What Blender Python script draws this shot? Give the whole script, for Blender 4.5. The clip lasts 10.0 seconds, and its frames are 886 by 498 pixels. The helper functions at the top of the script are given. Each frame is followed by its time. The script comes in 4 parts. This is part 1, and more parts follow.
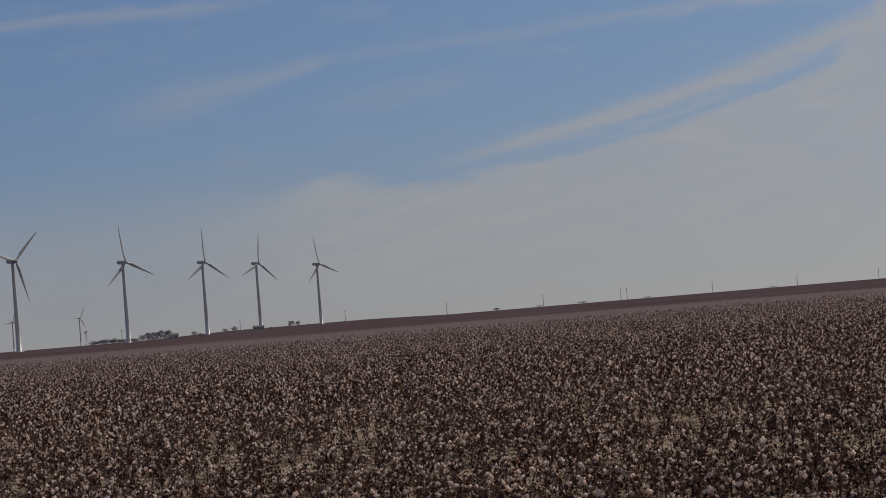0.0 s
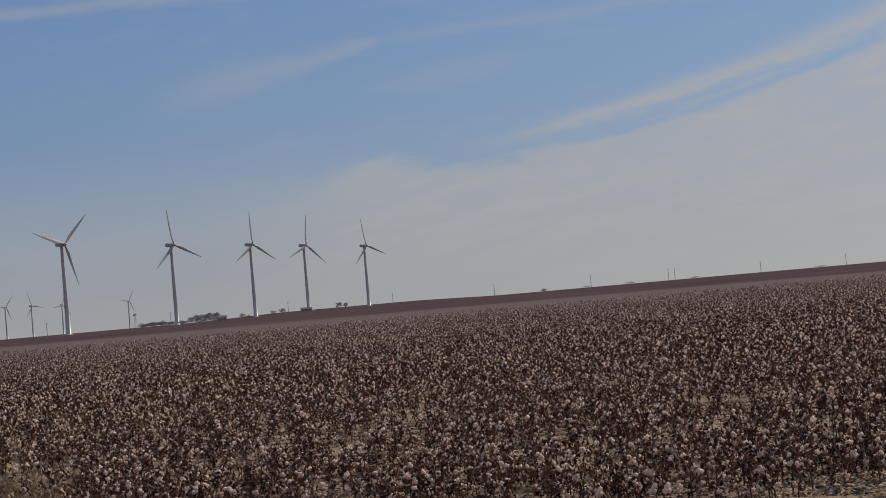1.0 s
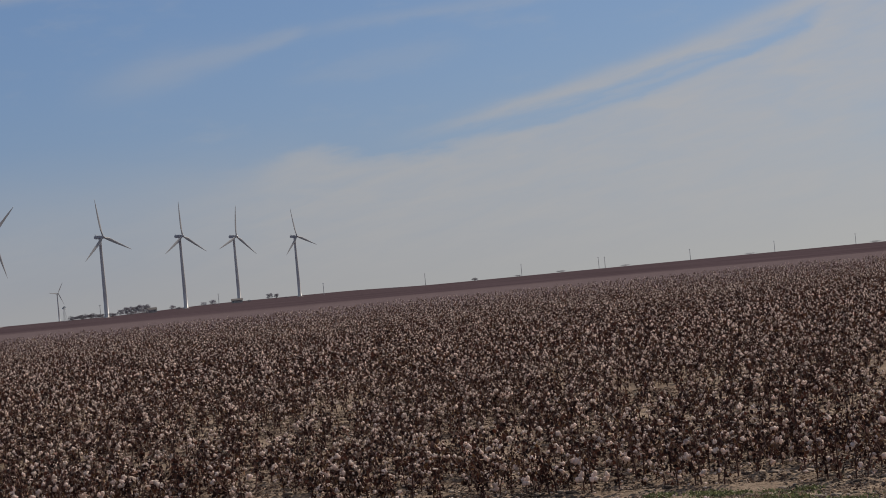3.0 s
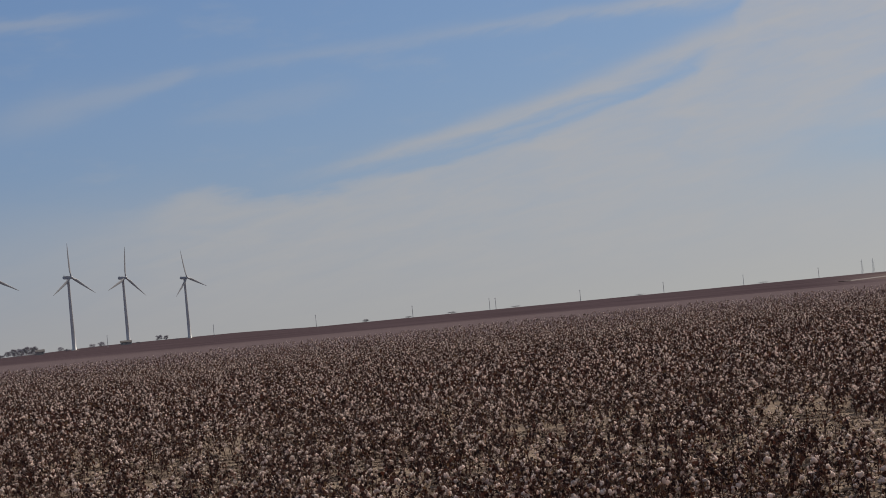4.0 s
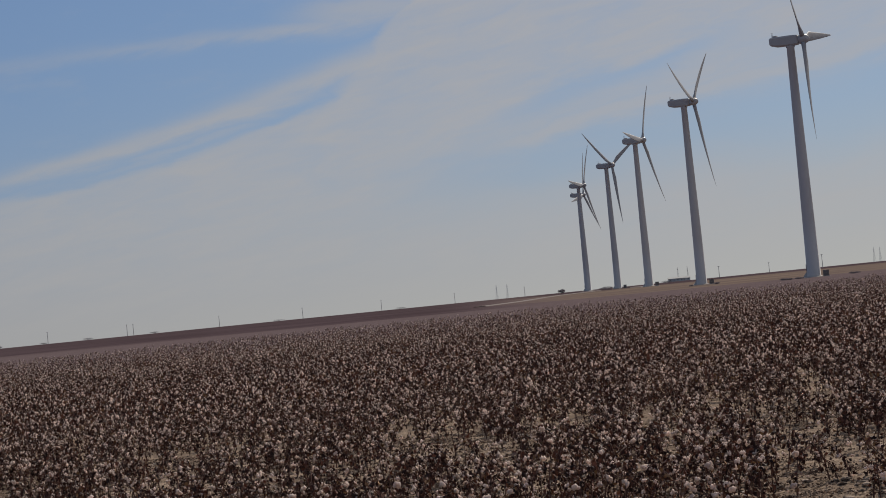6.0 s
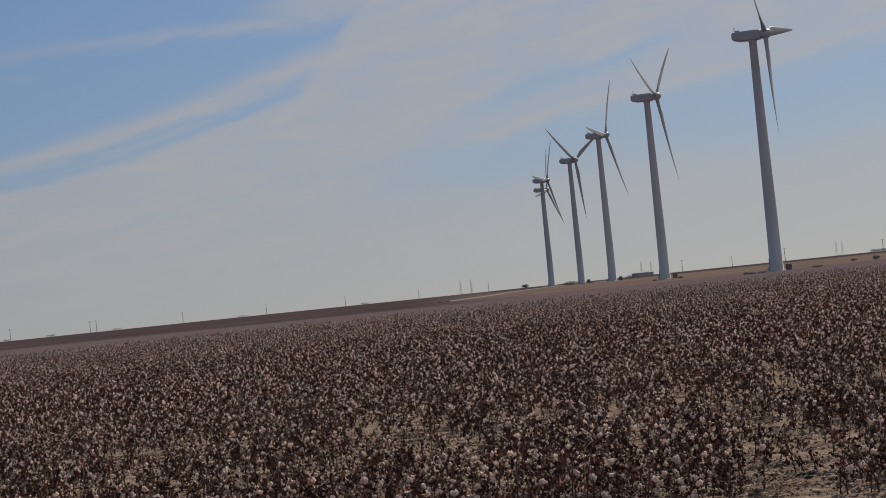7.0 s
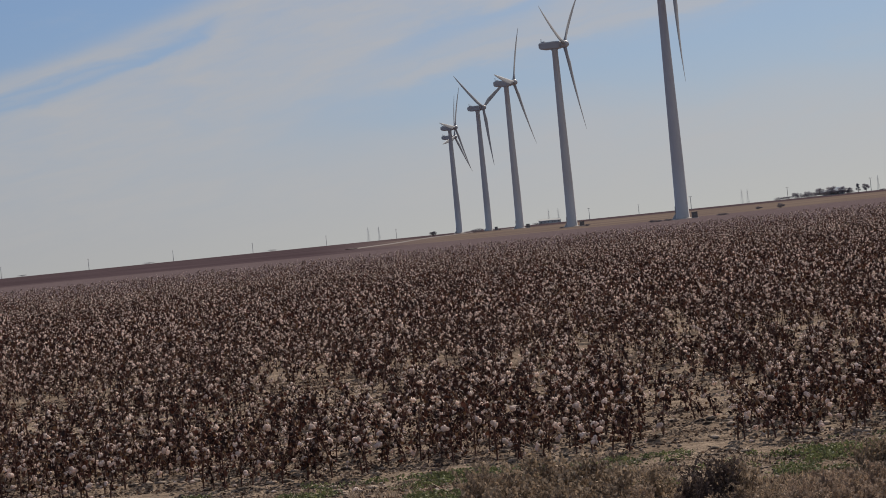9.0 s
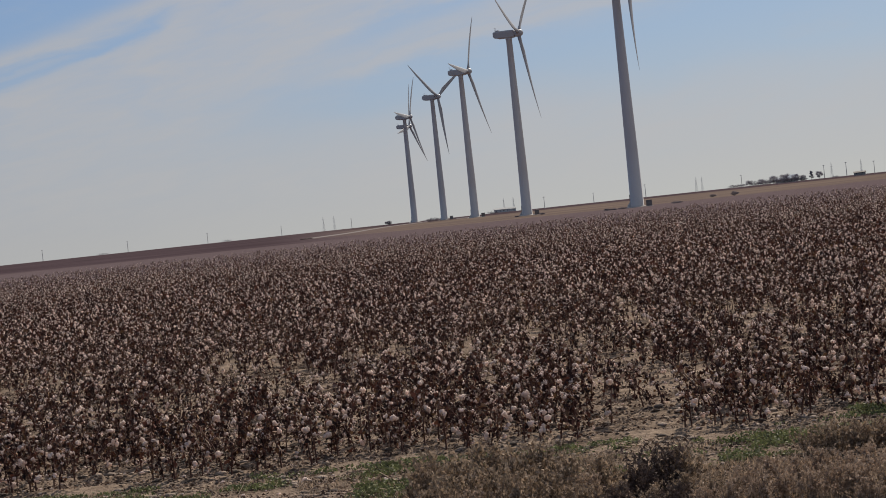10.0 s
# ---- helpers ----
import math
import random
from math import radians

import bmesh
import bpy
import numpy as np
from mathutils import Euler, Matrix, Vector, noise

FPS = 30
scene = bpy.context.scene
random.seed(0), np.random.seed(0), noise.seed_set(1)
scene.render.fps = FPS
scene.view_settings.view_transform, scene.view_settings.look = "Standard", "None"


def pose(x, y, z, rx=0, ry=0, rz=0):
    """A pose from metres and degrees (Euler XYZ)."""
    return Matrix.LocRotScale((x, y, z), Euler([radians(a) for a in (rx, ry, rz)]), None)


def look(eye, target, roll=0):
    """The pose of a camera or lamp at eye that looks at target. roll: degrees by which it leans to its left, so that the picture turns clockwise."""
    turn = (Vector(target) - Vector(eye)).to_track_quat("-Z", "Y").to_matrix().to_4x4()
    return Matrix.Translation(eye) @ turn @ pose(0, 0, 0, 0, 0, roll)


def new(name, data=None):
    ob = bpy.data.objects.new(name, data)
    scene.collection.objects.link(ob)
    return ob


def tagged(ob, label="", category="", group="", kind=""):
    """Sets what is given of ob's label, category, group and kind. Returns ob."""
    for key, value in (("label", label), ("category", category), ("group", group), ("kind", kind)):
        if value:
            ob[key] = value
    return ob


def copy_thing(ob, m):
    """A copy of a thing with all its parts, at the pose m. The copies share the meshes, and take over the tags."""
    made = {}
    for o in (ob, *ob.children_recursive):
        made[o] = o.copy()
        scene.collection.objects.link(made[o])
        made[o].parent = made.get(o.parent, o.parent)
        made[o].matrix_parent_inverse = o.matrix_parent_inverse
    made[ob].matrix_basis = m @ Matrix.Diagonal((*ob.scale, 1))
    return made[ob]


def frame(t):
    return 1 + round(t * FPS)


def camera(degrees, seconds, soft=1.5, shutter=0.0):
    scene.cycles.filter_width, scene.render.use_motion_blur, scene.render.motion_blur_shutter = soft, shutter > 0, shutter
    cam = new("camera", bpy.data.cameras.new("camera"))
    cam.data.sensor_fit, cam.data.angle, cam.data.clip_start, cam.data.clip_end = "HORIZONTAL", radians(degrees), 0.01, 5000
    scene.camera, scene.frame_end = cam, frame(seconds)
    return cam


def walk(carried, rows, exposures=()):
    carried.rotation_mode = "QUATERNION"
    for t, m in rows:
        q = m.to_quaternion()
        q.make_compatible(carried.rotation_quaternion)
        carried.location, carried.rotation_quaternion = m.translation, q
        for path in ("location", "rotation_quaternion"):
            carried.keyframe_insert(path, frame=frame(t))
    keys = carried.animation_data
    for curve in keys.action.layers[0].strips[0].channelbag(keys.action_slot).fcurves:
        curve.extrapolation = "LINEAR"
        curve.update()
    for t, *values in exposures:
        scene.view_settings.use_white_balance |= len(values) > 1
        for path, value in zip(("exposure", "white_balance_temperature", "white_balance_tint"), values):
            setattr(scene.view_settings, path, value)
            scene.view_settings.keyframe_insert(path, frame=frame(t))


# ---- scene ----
cam = camera(24.32, 10.0, soft=0.95)
walk(cam, [
    (0.0, pose(-0.000, -0.000, 3.0, 91.747, 4.763, 0.139)),
    (0.5, pose(-0.031, -0.064, 3.0, 91.587, 4.822, 1.084)),
    (1.0, pose(-0.035, -0.089, 3.0, 91.335, 5.016, 1.464)),
    (1.5, pose(-0.018, -0.091, 3.0, 91.244, 5.099, 1.712)),
    (2.0, pose(-0.006, -0.051, 3.0, 91.195, 5.150, 1.775)),
    (2.2, pose(-0.004, -0.083, 3.0, 91.159, 5.203, 1.751)),
    (3.3, pose(0.042, -0.044, 3.0, 90.805, 5.458, -1.428)),
    (3.5, pose(0.047, 0.007, 3.0, 90.959, 5.406, -1.875)),
    (4.0, pose(0.080, -0.009, 3.0, 91.734, 5.559, -3.514)),
    (4.5, pose(0.115, 0.005, 3.0, 91.774, 5.571, -6.896)),
    (5.0, pose(0.165, 0.036, 3.0, 91.652, 5.643, -9.650)),
    (5.5, pose(0.193, 0.024, 3.0, 91.554, 5.640, -12.112)),
    (5.7, pose(0.215, 0.077, 3.0, 91.521, 5.648, -13.091)),
    (6.8, pose(0.150, 0.082, 3.0, 91.339, 5.756, -14.108)),
    (7.0, pose(0.179, 0.132, 3.0, 91.226, 5.897, -14.597)),
    (7.5, pose(0.198, 0.111, 3.0, 91.097, 5.972, -15.196)),
    (8.0, pose(0.236, 0.143, 3.0, 90.833, 5.860, -15.752)),
    (8.5, pose(0.247, 0.121, 3.0, 90.113, 5.746, -16.696)),
    (9.0, pose(0.224, 0.041, 3.0, 89.492, 5.784, -17.178)),
    (9.5, pose(0.283, 0.083, 3.0, 89.261, 5.778, -18.200)),
    (10.0, pose(0.294, -0.058, 3.0, 89.063, 6.073, -18.428)),
], exposures=[(0.0, -0.25), (0.9, 0.0), (4.5, 0.0), (5.2, -0.09), (7.5, -0.06), (8.3, 0.0), (9.0, 0.08), (9.5, 0.17), (10.0, 0.14)])

# ---- world, sun ----
SUN_AZ, SUN_EL = 41.0, 40.0
sun_dir = Vector((math.sin(radians(SUN_AZ)) * math.cos(radians(SUN_EL)), math.cos(radians(SUN_AZ)) * math.cos(radians(SUN_EL)), math.sin(radians(SUN_EL))))
sun = new("sun", bpy.data.lights.new("sun", "SUN"))
sun.data.energy, sun.data.angle, sun.data.color = 5.0, radians(0.6), (1.0, 0.90, 0.77)
sun.matrix_world = look(sun_dir * 300, (0, 0, 0))


class Nodes:
    """A few short words for building node trees."""

    def __init__(self, tree):
        self.tree = tree

    def add(self, kind, **values):
        node = self.tree.nodes.new(kind)
        for key, value in values.items():
            setattr(node, key, value)
        return node

    def put(self, socket, value):
        if isinstance(value, bpy.types.NodeSocket):
            self.tree.links.new(value, socket)
        else:
            socket.default_value = value

    def math(self, op, a, b=0.0, c=0.0, clamp=False):
        node = self.add("ShaderNodeMath", operation=op, use_clamp=clamp)
        for socket, value in zip(node.inputs, (a, b, c)):
            self.put(socket, value)
        return node.outputs[0]

    def step(self, x, lo, hi):
        """0 at lo, 1 at hi, smooth between."""
        node = self.add("ShaderNodeMapRange", interpolation_type="SMOOTHSTEP")
        flip = not isinstance(lo, bpy.types.NodeSocket) and not isinstance(hi, bpy.types.NodeSocket) and lo > hi
        self.put(node.inputs[0], x)
        self.put(node.inputs[1], hi if flip else lo)
        self.put(node.inputs[2], lo if flip else hi)
        node.inputs[3].default_value, node.inputs[4].default_value = (1, 0) if flip else (0, 1)
        return node.outputs[0]

    def noise(self, vector, scale, detail=4.0, rough=0.55, distortion=0.0):
        node = self.add("ShaderNodeTexNoise")
        self.put(node.inputs["Vector"], vector)
        node.inputs["Scale"].default_value, node.inputs["Detail"].default_value = scale, detail
        node.inputs["Roughness"].default_value, node.inputs["Distortion"].default_value = rough, distortion
        return node.outputs[0]

    def mix(self, f, a, b, how="MIX"):
        node = self.add("ShaderNodeMix", data_type="RGBA", blend_type=how)
        self.put(node.inputs[0], f)
        for socket, value in ((node.inputs[6], a), (node.inputs[7], b)):
            self.put(socket, value if isinstance(value, bpy.types.NodeSocket) else (*value[:3], 1.0))
        return node.outputs[2]

    def xyz(self, x, y, z):
        node = self.add("ShaderNodeCombineXYZ")
        for socket, value in zip(node.inputs, (x, y, z)):
            self.put(socket, value)
        return node.outputs[0]


world = bpy.data.worlds.new("sky")
scene.world = world
world.use_nodes = True
world.node_tree.nodes.clear()
N = Nodes(world.node_tree)
sky = N.add("ShaderNodeTexSky", sky_type="NISHITA", sun_disc=False, sun_elevation=radians(SUN_EL), sun_rotation=radians(SUN_AZ),
            air_density=1.0, dust_density=0.6, ozone_density=2.0)
coord = N.add("ShaderNodeTexCoord").outputs["Generated"]
sep = N.add("ShaderNodeSeparateXYZ")
N.put(sep.inputs[0], coord)
az = N.math("DEGREES", N.math("ARCTAN2", sep.outputs[0], sep.outputs[1]))
el0 = N.math("DEGREES", N.math("ARCSINE", sep.outputs[2]))
flat = N.xyz(N.math("MULTIPLY", az, 0.36), el0, 0.0)
fine = N.xyz(N.math("MULTIPLY", az, 0.5), N.math("SUBTRACT", N.math("MULTIPLY", el0, 2.2), N.math("MULTIPLY", az, 0.35)), 3.0)
n_big = N.math("SUBTRACT", N.noise(flat, 0.8, 5, 0.6), 0.5)
n_fine = N.math("SUBTRACT", N.noise(fine, 0.9, 6, 0.62, 0.4), 0.5)
el = N.math("ADD", el0, N.math("ADD", N.math("MULTIPLY", n_big, 1.25), N.math("MULTIPLY", n_fine, 0.55)))
el_calm = N.math("ADD", el0, N.math("ADD", N.math("MULTIPLY", n_big, 0.35), N.math("MULTIPLY", n_fine, 0.45)))


def curve(a, b, c, origin=0.0):
    """The elevation a + b*(az - origin) + c*(az - origin)^2, in degrees."""
    u = N.math("SUBTRACT", az, origin)
    return N.math("ADD", a, N.math("MULTIPLY", u, N.math("ADD", b, N.math("MULTIPLY", u, c))))


def bell(centre, half, height=None):
    """1 on the curve, falling off over half degrees to either side."""
    d = N.math("DIVIDE", N.math("SUBTRACT", height or el, centre), half)
    return N.math("EXPONENT", N.math("MULTIPLY", N.math("MULTIPLY", d, d), -1.0))


def window(a, b, c, d):
    return N.math("MULTIPLY", N.step(az, a, b), N.step(az, d, c))


def times(*values):
    out = values[0]
    for value in values[1:]:
        out = N.math("MULTIPLY", out, value)
    return out


def most(*values):
    out = values[0]
    for value in values[1:]:
        out = N.math("MAXIMUM", out, value)
    return out


# the veil of thin cloud: its upper edge climbs to the right
edge_u = N.math("MAXIMUM", N.math("ADD", az, 0.2), 0.0)
hump = N.math("DIVIDE", N.math("ADD", az, 3.2), 1.1)
hump = N.math("MULTIPLY", N.math("EXPONENT", N.math("MULTIPLY", N.math("MULTIPLY", hump, hump), -1.0)), 0.45)
edge = N.math("ADD", N.math("ADD", 3.56, hump), N.math("MULTIPLY", edge_u, N.math("ADD", 0.168, N.math("MULTIPLY", edge_u, 0.0045))))
edge = N.math("ADD", edge, N.math("MULTIPLY", N.step(az, 10.5, 15.0), 2.6))
under = N.math("SUBTRACT", edge, N.math("ADD", el_calm, N.math("ADD", N.math("MULTIPLY", n_big, 0.5), N.math("MULTIPLY", n_fine, 0.6))))
veil = N.math("MULTIPLY", N.math("ADD", N.math("MULTIPLY", N.step(under, -0.28, 0.34), N.step(az, -7.0, -2.0)), N.math("MULTIPLY", N.step(under, -1.3, 1.6), N.step(az, -2.0, -7.0))), N.math("ADD", 0.5, N.math("MULTIPLY", N.step(az, -9.0, -2.0), 0.5)))
blue_low = times(bell(curve(2.95, 0.12, 0.0, 12.0), 0.95), N.step(az, 10.0, 17.0), 0.93)
blue_mid = times(bell(curve(5.05, 0.24, 0.0, 16.0), 0.34), window(15.0, 17.5, 20.5, 23.5), 0.65)
blue_right = times(bell(curve(4.0, 0.0, 0.0), 1.25), N.step(az, 20.0, 25.0), 0.9)
gap = times(bell(curve(4.10, 0.10, 0.018, 3.0), N.math("ADD", 0.13, N.math("MULTIPLY", n_fine, 0.08)), el_calm), window(0.5, 3.0, 10.0, 12.0), 0.75)
veil = times(veil, N.math("SUBTRACT", 1.0, blue_right), N.math("SUBTRACT", 1.0, blue_low), N.math("SUBTRACT", 1.0, blue_mid), N.math("SUBTRACT", 1.0, gap), N.math("ADD", 0.82, N.math("MULTIPLY", n_fine, 1.0)))
streak_half = N.math("ADD", 0.17, N.math("MULTIPLY", N.math("MAXIMUM", az, 0.0), 0.022))
streak = times(bell(curve(4.14, 0.145, 0.0065), streak_half, el_calm), window(-1.5, 4.0, 13.0, 17.0), N.math("ADD", 0.80, N.math("MULTIPLY", n_fine, 0.9)))
second = times(bell(curve(3.78, 0.185, -0.0015, 13.5), 0.36), window(12.0, 17.0, 40.0, 60.0), 0.85)
upper = times(bell(curve(7.42, 0.06, -0.001), 0.20, el_calm), window(-5.0, 0.0, 30.0, 60.0), N.math("ADD", 0.22, N.math("MULTIPLY", N.step(az, 3.0, 11.0), 0.4)), N.math("ADD", 1.0, N.math("MULTIPLY", n_fine, 2.0)))
upper_right = times(bell(curve(8.25, 0.0, 0.0), 0.5), window(9.0, 12.0, 30.0, 60.0), 0.75)
wisp = times(bell(curve(6.85, 0.20, 0.0, -4.8), N.math("ADD", 0.16, N.math("MULTIPLY", N.step(az, -2.5, -7.0), 0.34)), el_calm), window(-10.0, -6.5, -3.2, -2.0), 0.33)
wisp_faint = times(bell(curve(6.15, 0.12, 0.0, -1.0), 0.3), window(-4.0, -2.0, 0.5, 2.5), 0.16)
wisp_high = times(bell(curve(8.78, 0.03, 0.0, -10.0), 0.17, el_calm), window(-18.0, -13.0, -7.0, -3.0), 0.38)
thin = times(N.step(n_big, 0.0, 0.3), 0.22)
cloud = N.math("MINIMUM", most(veil, streak, second, upper, upper_right, wisp, wisp_faint, wisp_high, thin), 1.0)

haze = N.math("EXPONENT", N.math("MULTIPLY", N.math("MAXIMUM", el0, 0.0), -0.5))
side = N.step(az, -14.0, 34.0)
blue = N.mix(0.6, N.mix(1.0, sky.outputs[0], (0.58, 0.62, 0.72), "MULTIPLY"), N.mix(N.step(el0, 10.0, 40.0), N.mix(side, (1.05, 1.98, 3.95), (1.62, 2.75, 4.7)), (0.9, 1.4, 2.4)))
haze_colour = N.mix(side, (3.42, 3.43, 3.5), (4.62, 4.64, 4.45))
cloud_colour = N.mix(side, (3.82, 3.86, 3.98), (4.2, 4.28, 4.6))
tone = N.mix(N.math("MULTIPLY", N.math("MAXIMUM", cloud, N.math("MULTIPLY", N.step(el0, 13.0, 26.0), 0.30)), 0.9), blue, cloud_colour)
tone = N.mix(N.math("MULTIPLY", haze, 0.92), tone, haze_colour)
back = N.add("ShaderNodeBackground")
N.put(back.inputs[0], tone)
back.inputs[1].default_value = 0.1
N.put(N.add("ShaderNodeOutputWorld").inputs[0], back.outputs[0])

# ---- materials ----
def material(name, base, rough=0.8, metal=0.0, vary=0.25, scale=3.0, fine=40.0, bump=0.2, by="object", spread=0.0, translucent=0.0, others=()):
    """A node material: the base colour broken up at two scales, with relief; spread: difference from piece to piece."""
    mat = bpy.data.materials.new(name)
    mat.use_nodes = True
    mat.node_tree.nodes.clear()
    M = Nodes(mat.node_tree)
    where = M.add("ShaderNodeTexCoord").outputs["Object"]
    big, small = M.noise(where, scale, 4), M.noise(where, fine, 5, 0.65)
    level = M.math("ADD", M.math("MULTIPLY", M.math("SUBTRACT", big, 0.5), 2 * vary), M.math("MULTIPLY", M.math("SUBTRACT", small, 0.5), 1.4 * vary))
    level = M.math("ADD", 1.0, level)
    if spread:
        if by == "island":
            chance = M.add("ShaderNodeNewGeometry").outputs["Random Per Island"]
        else:
            chance = M.add("ShaderNodeObjectInfo").outputs["Random"]
        level = M.math("MULTIPLY", level, M.math("ADD", 1.0 - spread, M.math("MULTIPLY", chance, 2 * spread)))
    tint = M.mix(0.0, base, base)
    for share, other in others:
        chance2 = M.math("FRACT", M.math("MULTIPLY", chance, 7.31))
        tint = M.mix(M.step(chance2, share, share + 0.04), tint, other)
    colour = M.mix(1.0, tint, M.xyz(level, level, level), "MULTIPLY")
    bsdf = M.add("ShaderNodeBsdfPrincipled")
    M.put(bsdf.inputs["Base Color"], colour)
    bsdf.inputs["Roughness"].default_value, bsdf.inputs["Metallic"].default_value = rough, metal
    bsdf.inputs["Specular IOR Level"].default_value = 0.3
    if bump:
        b = M.add("ShaderNodeBump")
        b.inputs["Strength"].default_value, b.inputs["Distance"].default_value = bump, 0.02
        M.put(b.inputs["Height"], small)
        M.put(bsdf.inputs["Normal"], b.outputs[0])
    out = bsdf.outputs[0]
    if translucent:
        t, m = M.add("ShaderNodeBsdfTranslucent"), M.add("ShaderNodeMixShader")
        M.put(t.inputs[0], colour)
        m.inputs[0].default_value = translucent
        M.put(m.inputs[1], out)
        M.put(m.inputs[2], t.outputs[0])
        out = m.outputs[0]
    M.put(M.add("ShaderNodeOutputMaterial").inputs[0], out)
    return mat


tower_paint = material("tower_paint", (0.475, 0.455, 0.45), 0.45, vary=0.06, scale=0.25, fine=2.0, bump=0.02)
nacelle_paint = material("nacelle_paint", (0.41, 0.395, 0.395), 0.4, vary=0.07, scale=0.5, fine=4.0, bump=0.02)
# blades darker than the tower: their backlit shade is put into the colour
shaded_blade_paint = material("shaded_blade_paint", (0.31, 0.305, 0.315), 0.6, vary=0.05, scale=0.3, fine=3.0, bump=0.0)
concrete = material("concrete", (0.42, 0.40, 0.37), 0.9, vary=0.2, scale=0.8, fine=12.0)
box_paint = material("box_paint", (0.165, 0.145, 0.135), 0.6, vary=0.15, scale=1.0, fine=9.0)
# pole colour kept pale, the haze of distance mixed into it
pole_wood = material("pole_wood", (0.36, 0.34, 0.325), 0.9, vary=0.25, scale=1.0, fine=14.0)
insulator_glaze = material("insulator_glaze", (0.30, 0.30, 0.32), 0.25, vary=0.1)
steel = material("steel", (0.38, 0.39, 0.40), 0.6, 0.1, vary=0.12)
bark = material("bark", (0.14, 0.12, 0.105), 0.95, vary=0.3, scale=2.0, fine=20.0)
# far foliage: distance haze painted in as a pale bluish-grey leaf colour
hazy_tree_leaf = material("hazy_tree_leaf", (0.215, 0.20, 0.235), 0.8, vary=0.2, spread=0.35, by="island", translucent=0.35)
hazy_hedge_leaf = material("hazy_hedge_leaf", (0.15, 0.135, 0.155), 0.85, vary=0.2, spread=0.35, by="island", translucent=0.2)
house_wall = material("house_wall", (0.30, 0.28, 0.26), 0.85, vary=0.15, scale=0.5, fine=4.0)
white_wall = material("white_wall", (0.50, 0.50, 0.49), 0.85, vary=0.1, scale=0.5, fine=4.0)
dark_roof = material("dark_roof", (0.10, 0.09, 0.09), 0.8, vary=0.2, scale=0.6, fine=6.0)
blue_roof = material("blue_roof", (0.36, 0.40, 0.45), 0.8, 0.0, vary=0.12, scale=0.6, fine=5.0)
metal_roof = material("metal_roof", (0.34, 0.34, 0.34), 0.9, 0.0, vary=0.12, scale=0.6, fine=5.0)
window_glass = material("window_glass", (0.03, 0.035, 0.04), 0.1, vary=0.1, bump=0.0)
caliche = material("caliche", (0.118, 0.096, 0.092), 0.95, vary=0.2, scale=0.05, fine=0.8)

cotton_stem = material("cotton_stem", (0.085, 0.042, 0.034), 0.9, vary=0.25, scale=8.0, fine=60.0, bump=0.1, spread=0.35, by="island")
cotton_leaf = material("cotton_leaf", (0.025, 0.0093, 0.0073), 0.75, vary=0.25, scale=8.0, fine=60.0, bump=0.1, spread=0.5, by="island", translucent=0.12, others=((0.50, (0.100, 0.039, 0.026)), (0.82, (0.145, 0.080, 0.040)), (0.91, (0.21, 0.13, 0.105))))
cotton_lint = material("cotton_lint", (0.75, 0.638, 0.585), 0.95, vary=0.15, scale=30.0, fine=120.0, bump=0.4, spread=0.28, by="island", translucent=0.45)
shrub_twig = material("shrub_twig", (0.225, 0.168, 0.12), 0.9, vary=0.25, scale=6.0, fine=50.0, spread=0.5, by="island")
shrub_head = material("shrub_head", (0.295, 0.222, 0.158), 0.9, vary=0.25, scale=6.0, fine=50.0, spread=0.7, by="island", translucent=0.25)
# darkened shrub colours: the shade in a hollow of the brush, painted in
shade_twig = material("shade_twig", (0.07, 0.052, 0.047), 0.9, vary=0.25, scale=6.0, fine=50.0, spread=0.4, by="island")
shade_head = material("shade_head", (0.10, 0.072, 0.062), 0.9, vary=0.25, scale=6.0, fine=50.0, spread=0.5, by="island", translucent=0.2)
straw = material("straw", (0.36, 0.268, 0.20), 0.85, vary=0.2, scale=6.0, fine=50.0, spread=0.4, by="island", translucent=0.25)
litter_leaf = material("litter_leaf", (0.22, 0.158, 0.12), 0.9, vary=0.25, scale=6.0, fine=50.0, spread=0.5, by="island", translucent=0.1, others=((0.45, (0.075, 0.048, 0.036)),))
weed_leaf = material("weed_leaf", (0.128, 0.142, 0.062), 0.7, vary=0.25, scale=6.0, fine=50.0, spread=0.5, by="island", translucent=0.25)
clod_earth = material("clod_earth", (0.30, 0.232, 0.182), 0.95, vary=0.25, scale=6.0, fine=50.0, bump=0.5, spread=0.35, by="island", others=((0.5, (0.085, 0.062, 0.048)),))

FIELD_AZ = 21.0  # the rows run square to this bearing
EN = (math.sin(radians(FIELD_AZ)), math.cos(radians(FIELD_AZ)))
ES = (EN[1], -EN[0])


def at_bearing(az_deg, d, z=0.0):
    return (d * math.sin(radians(az_deg)), d * math.cos(radians(az_deg)), z)


# ---- ground ----
R1_AT, R2_AT = at_bearing(23.852, 702), at_bearing(20.788, 905)


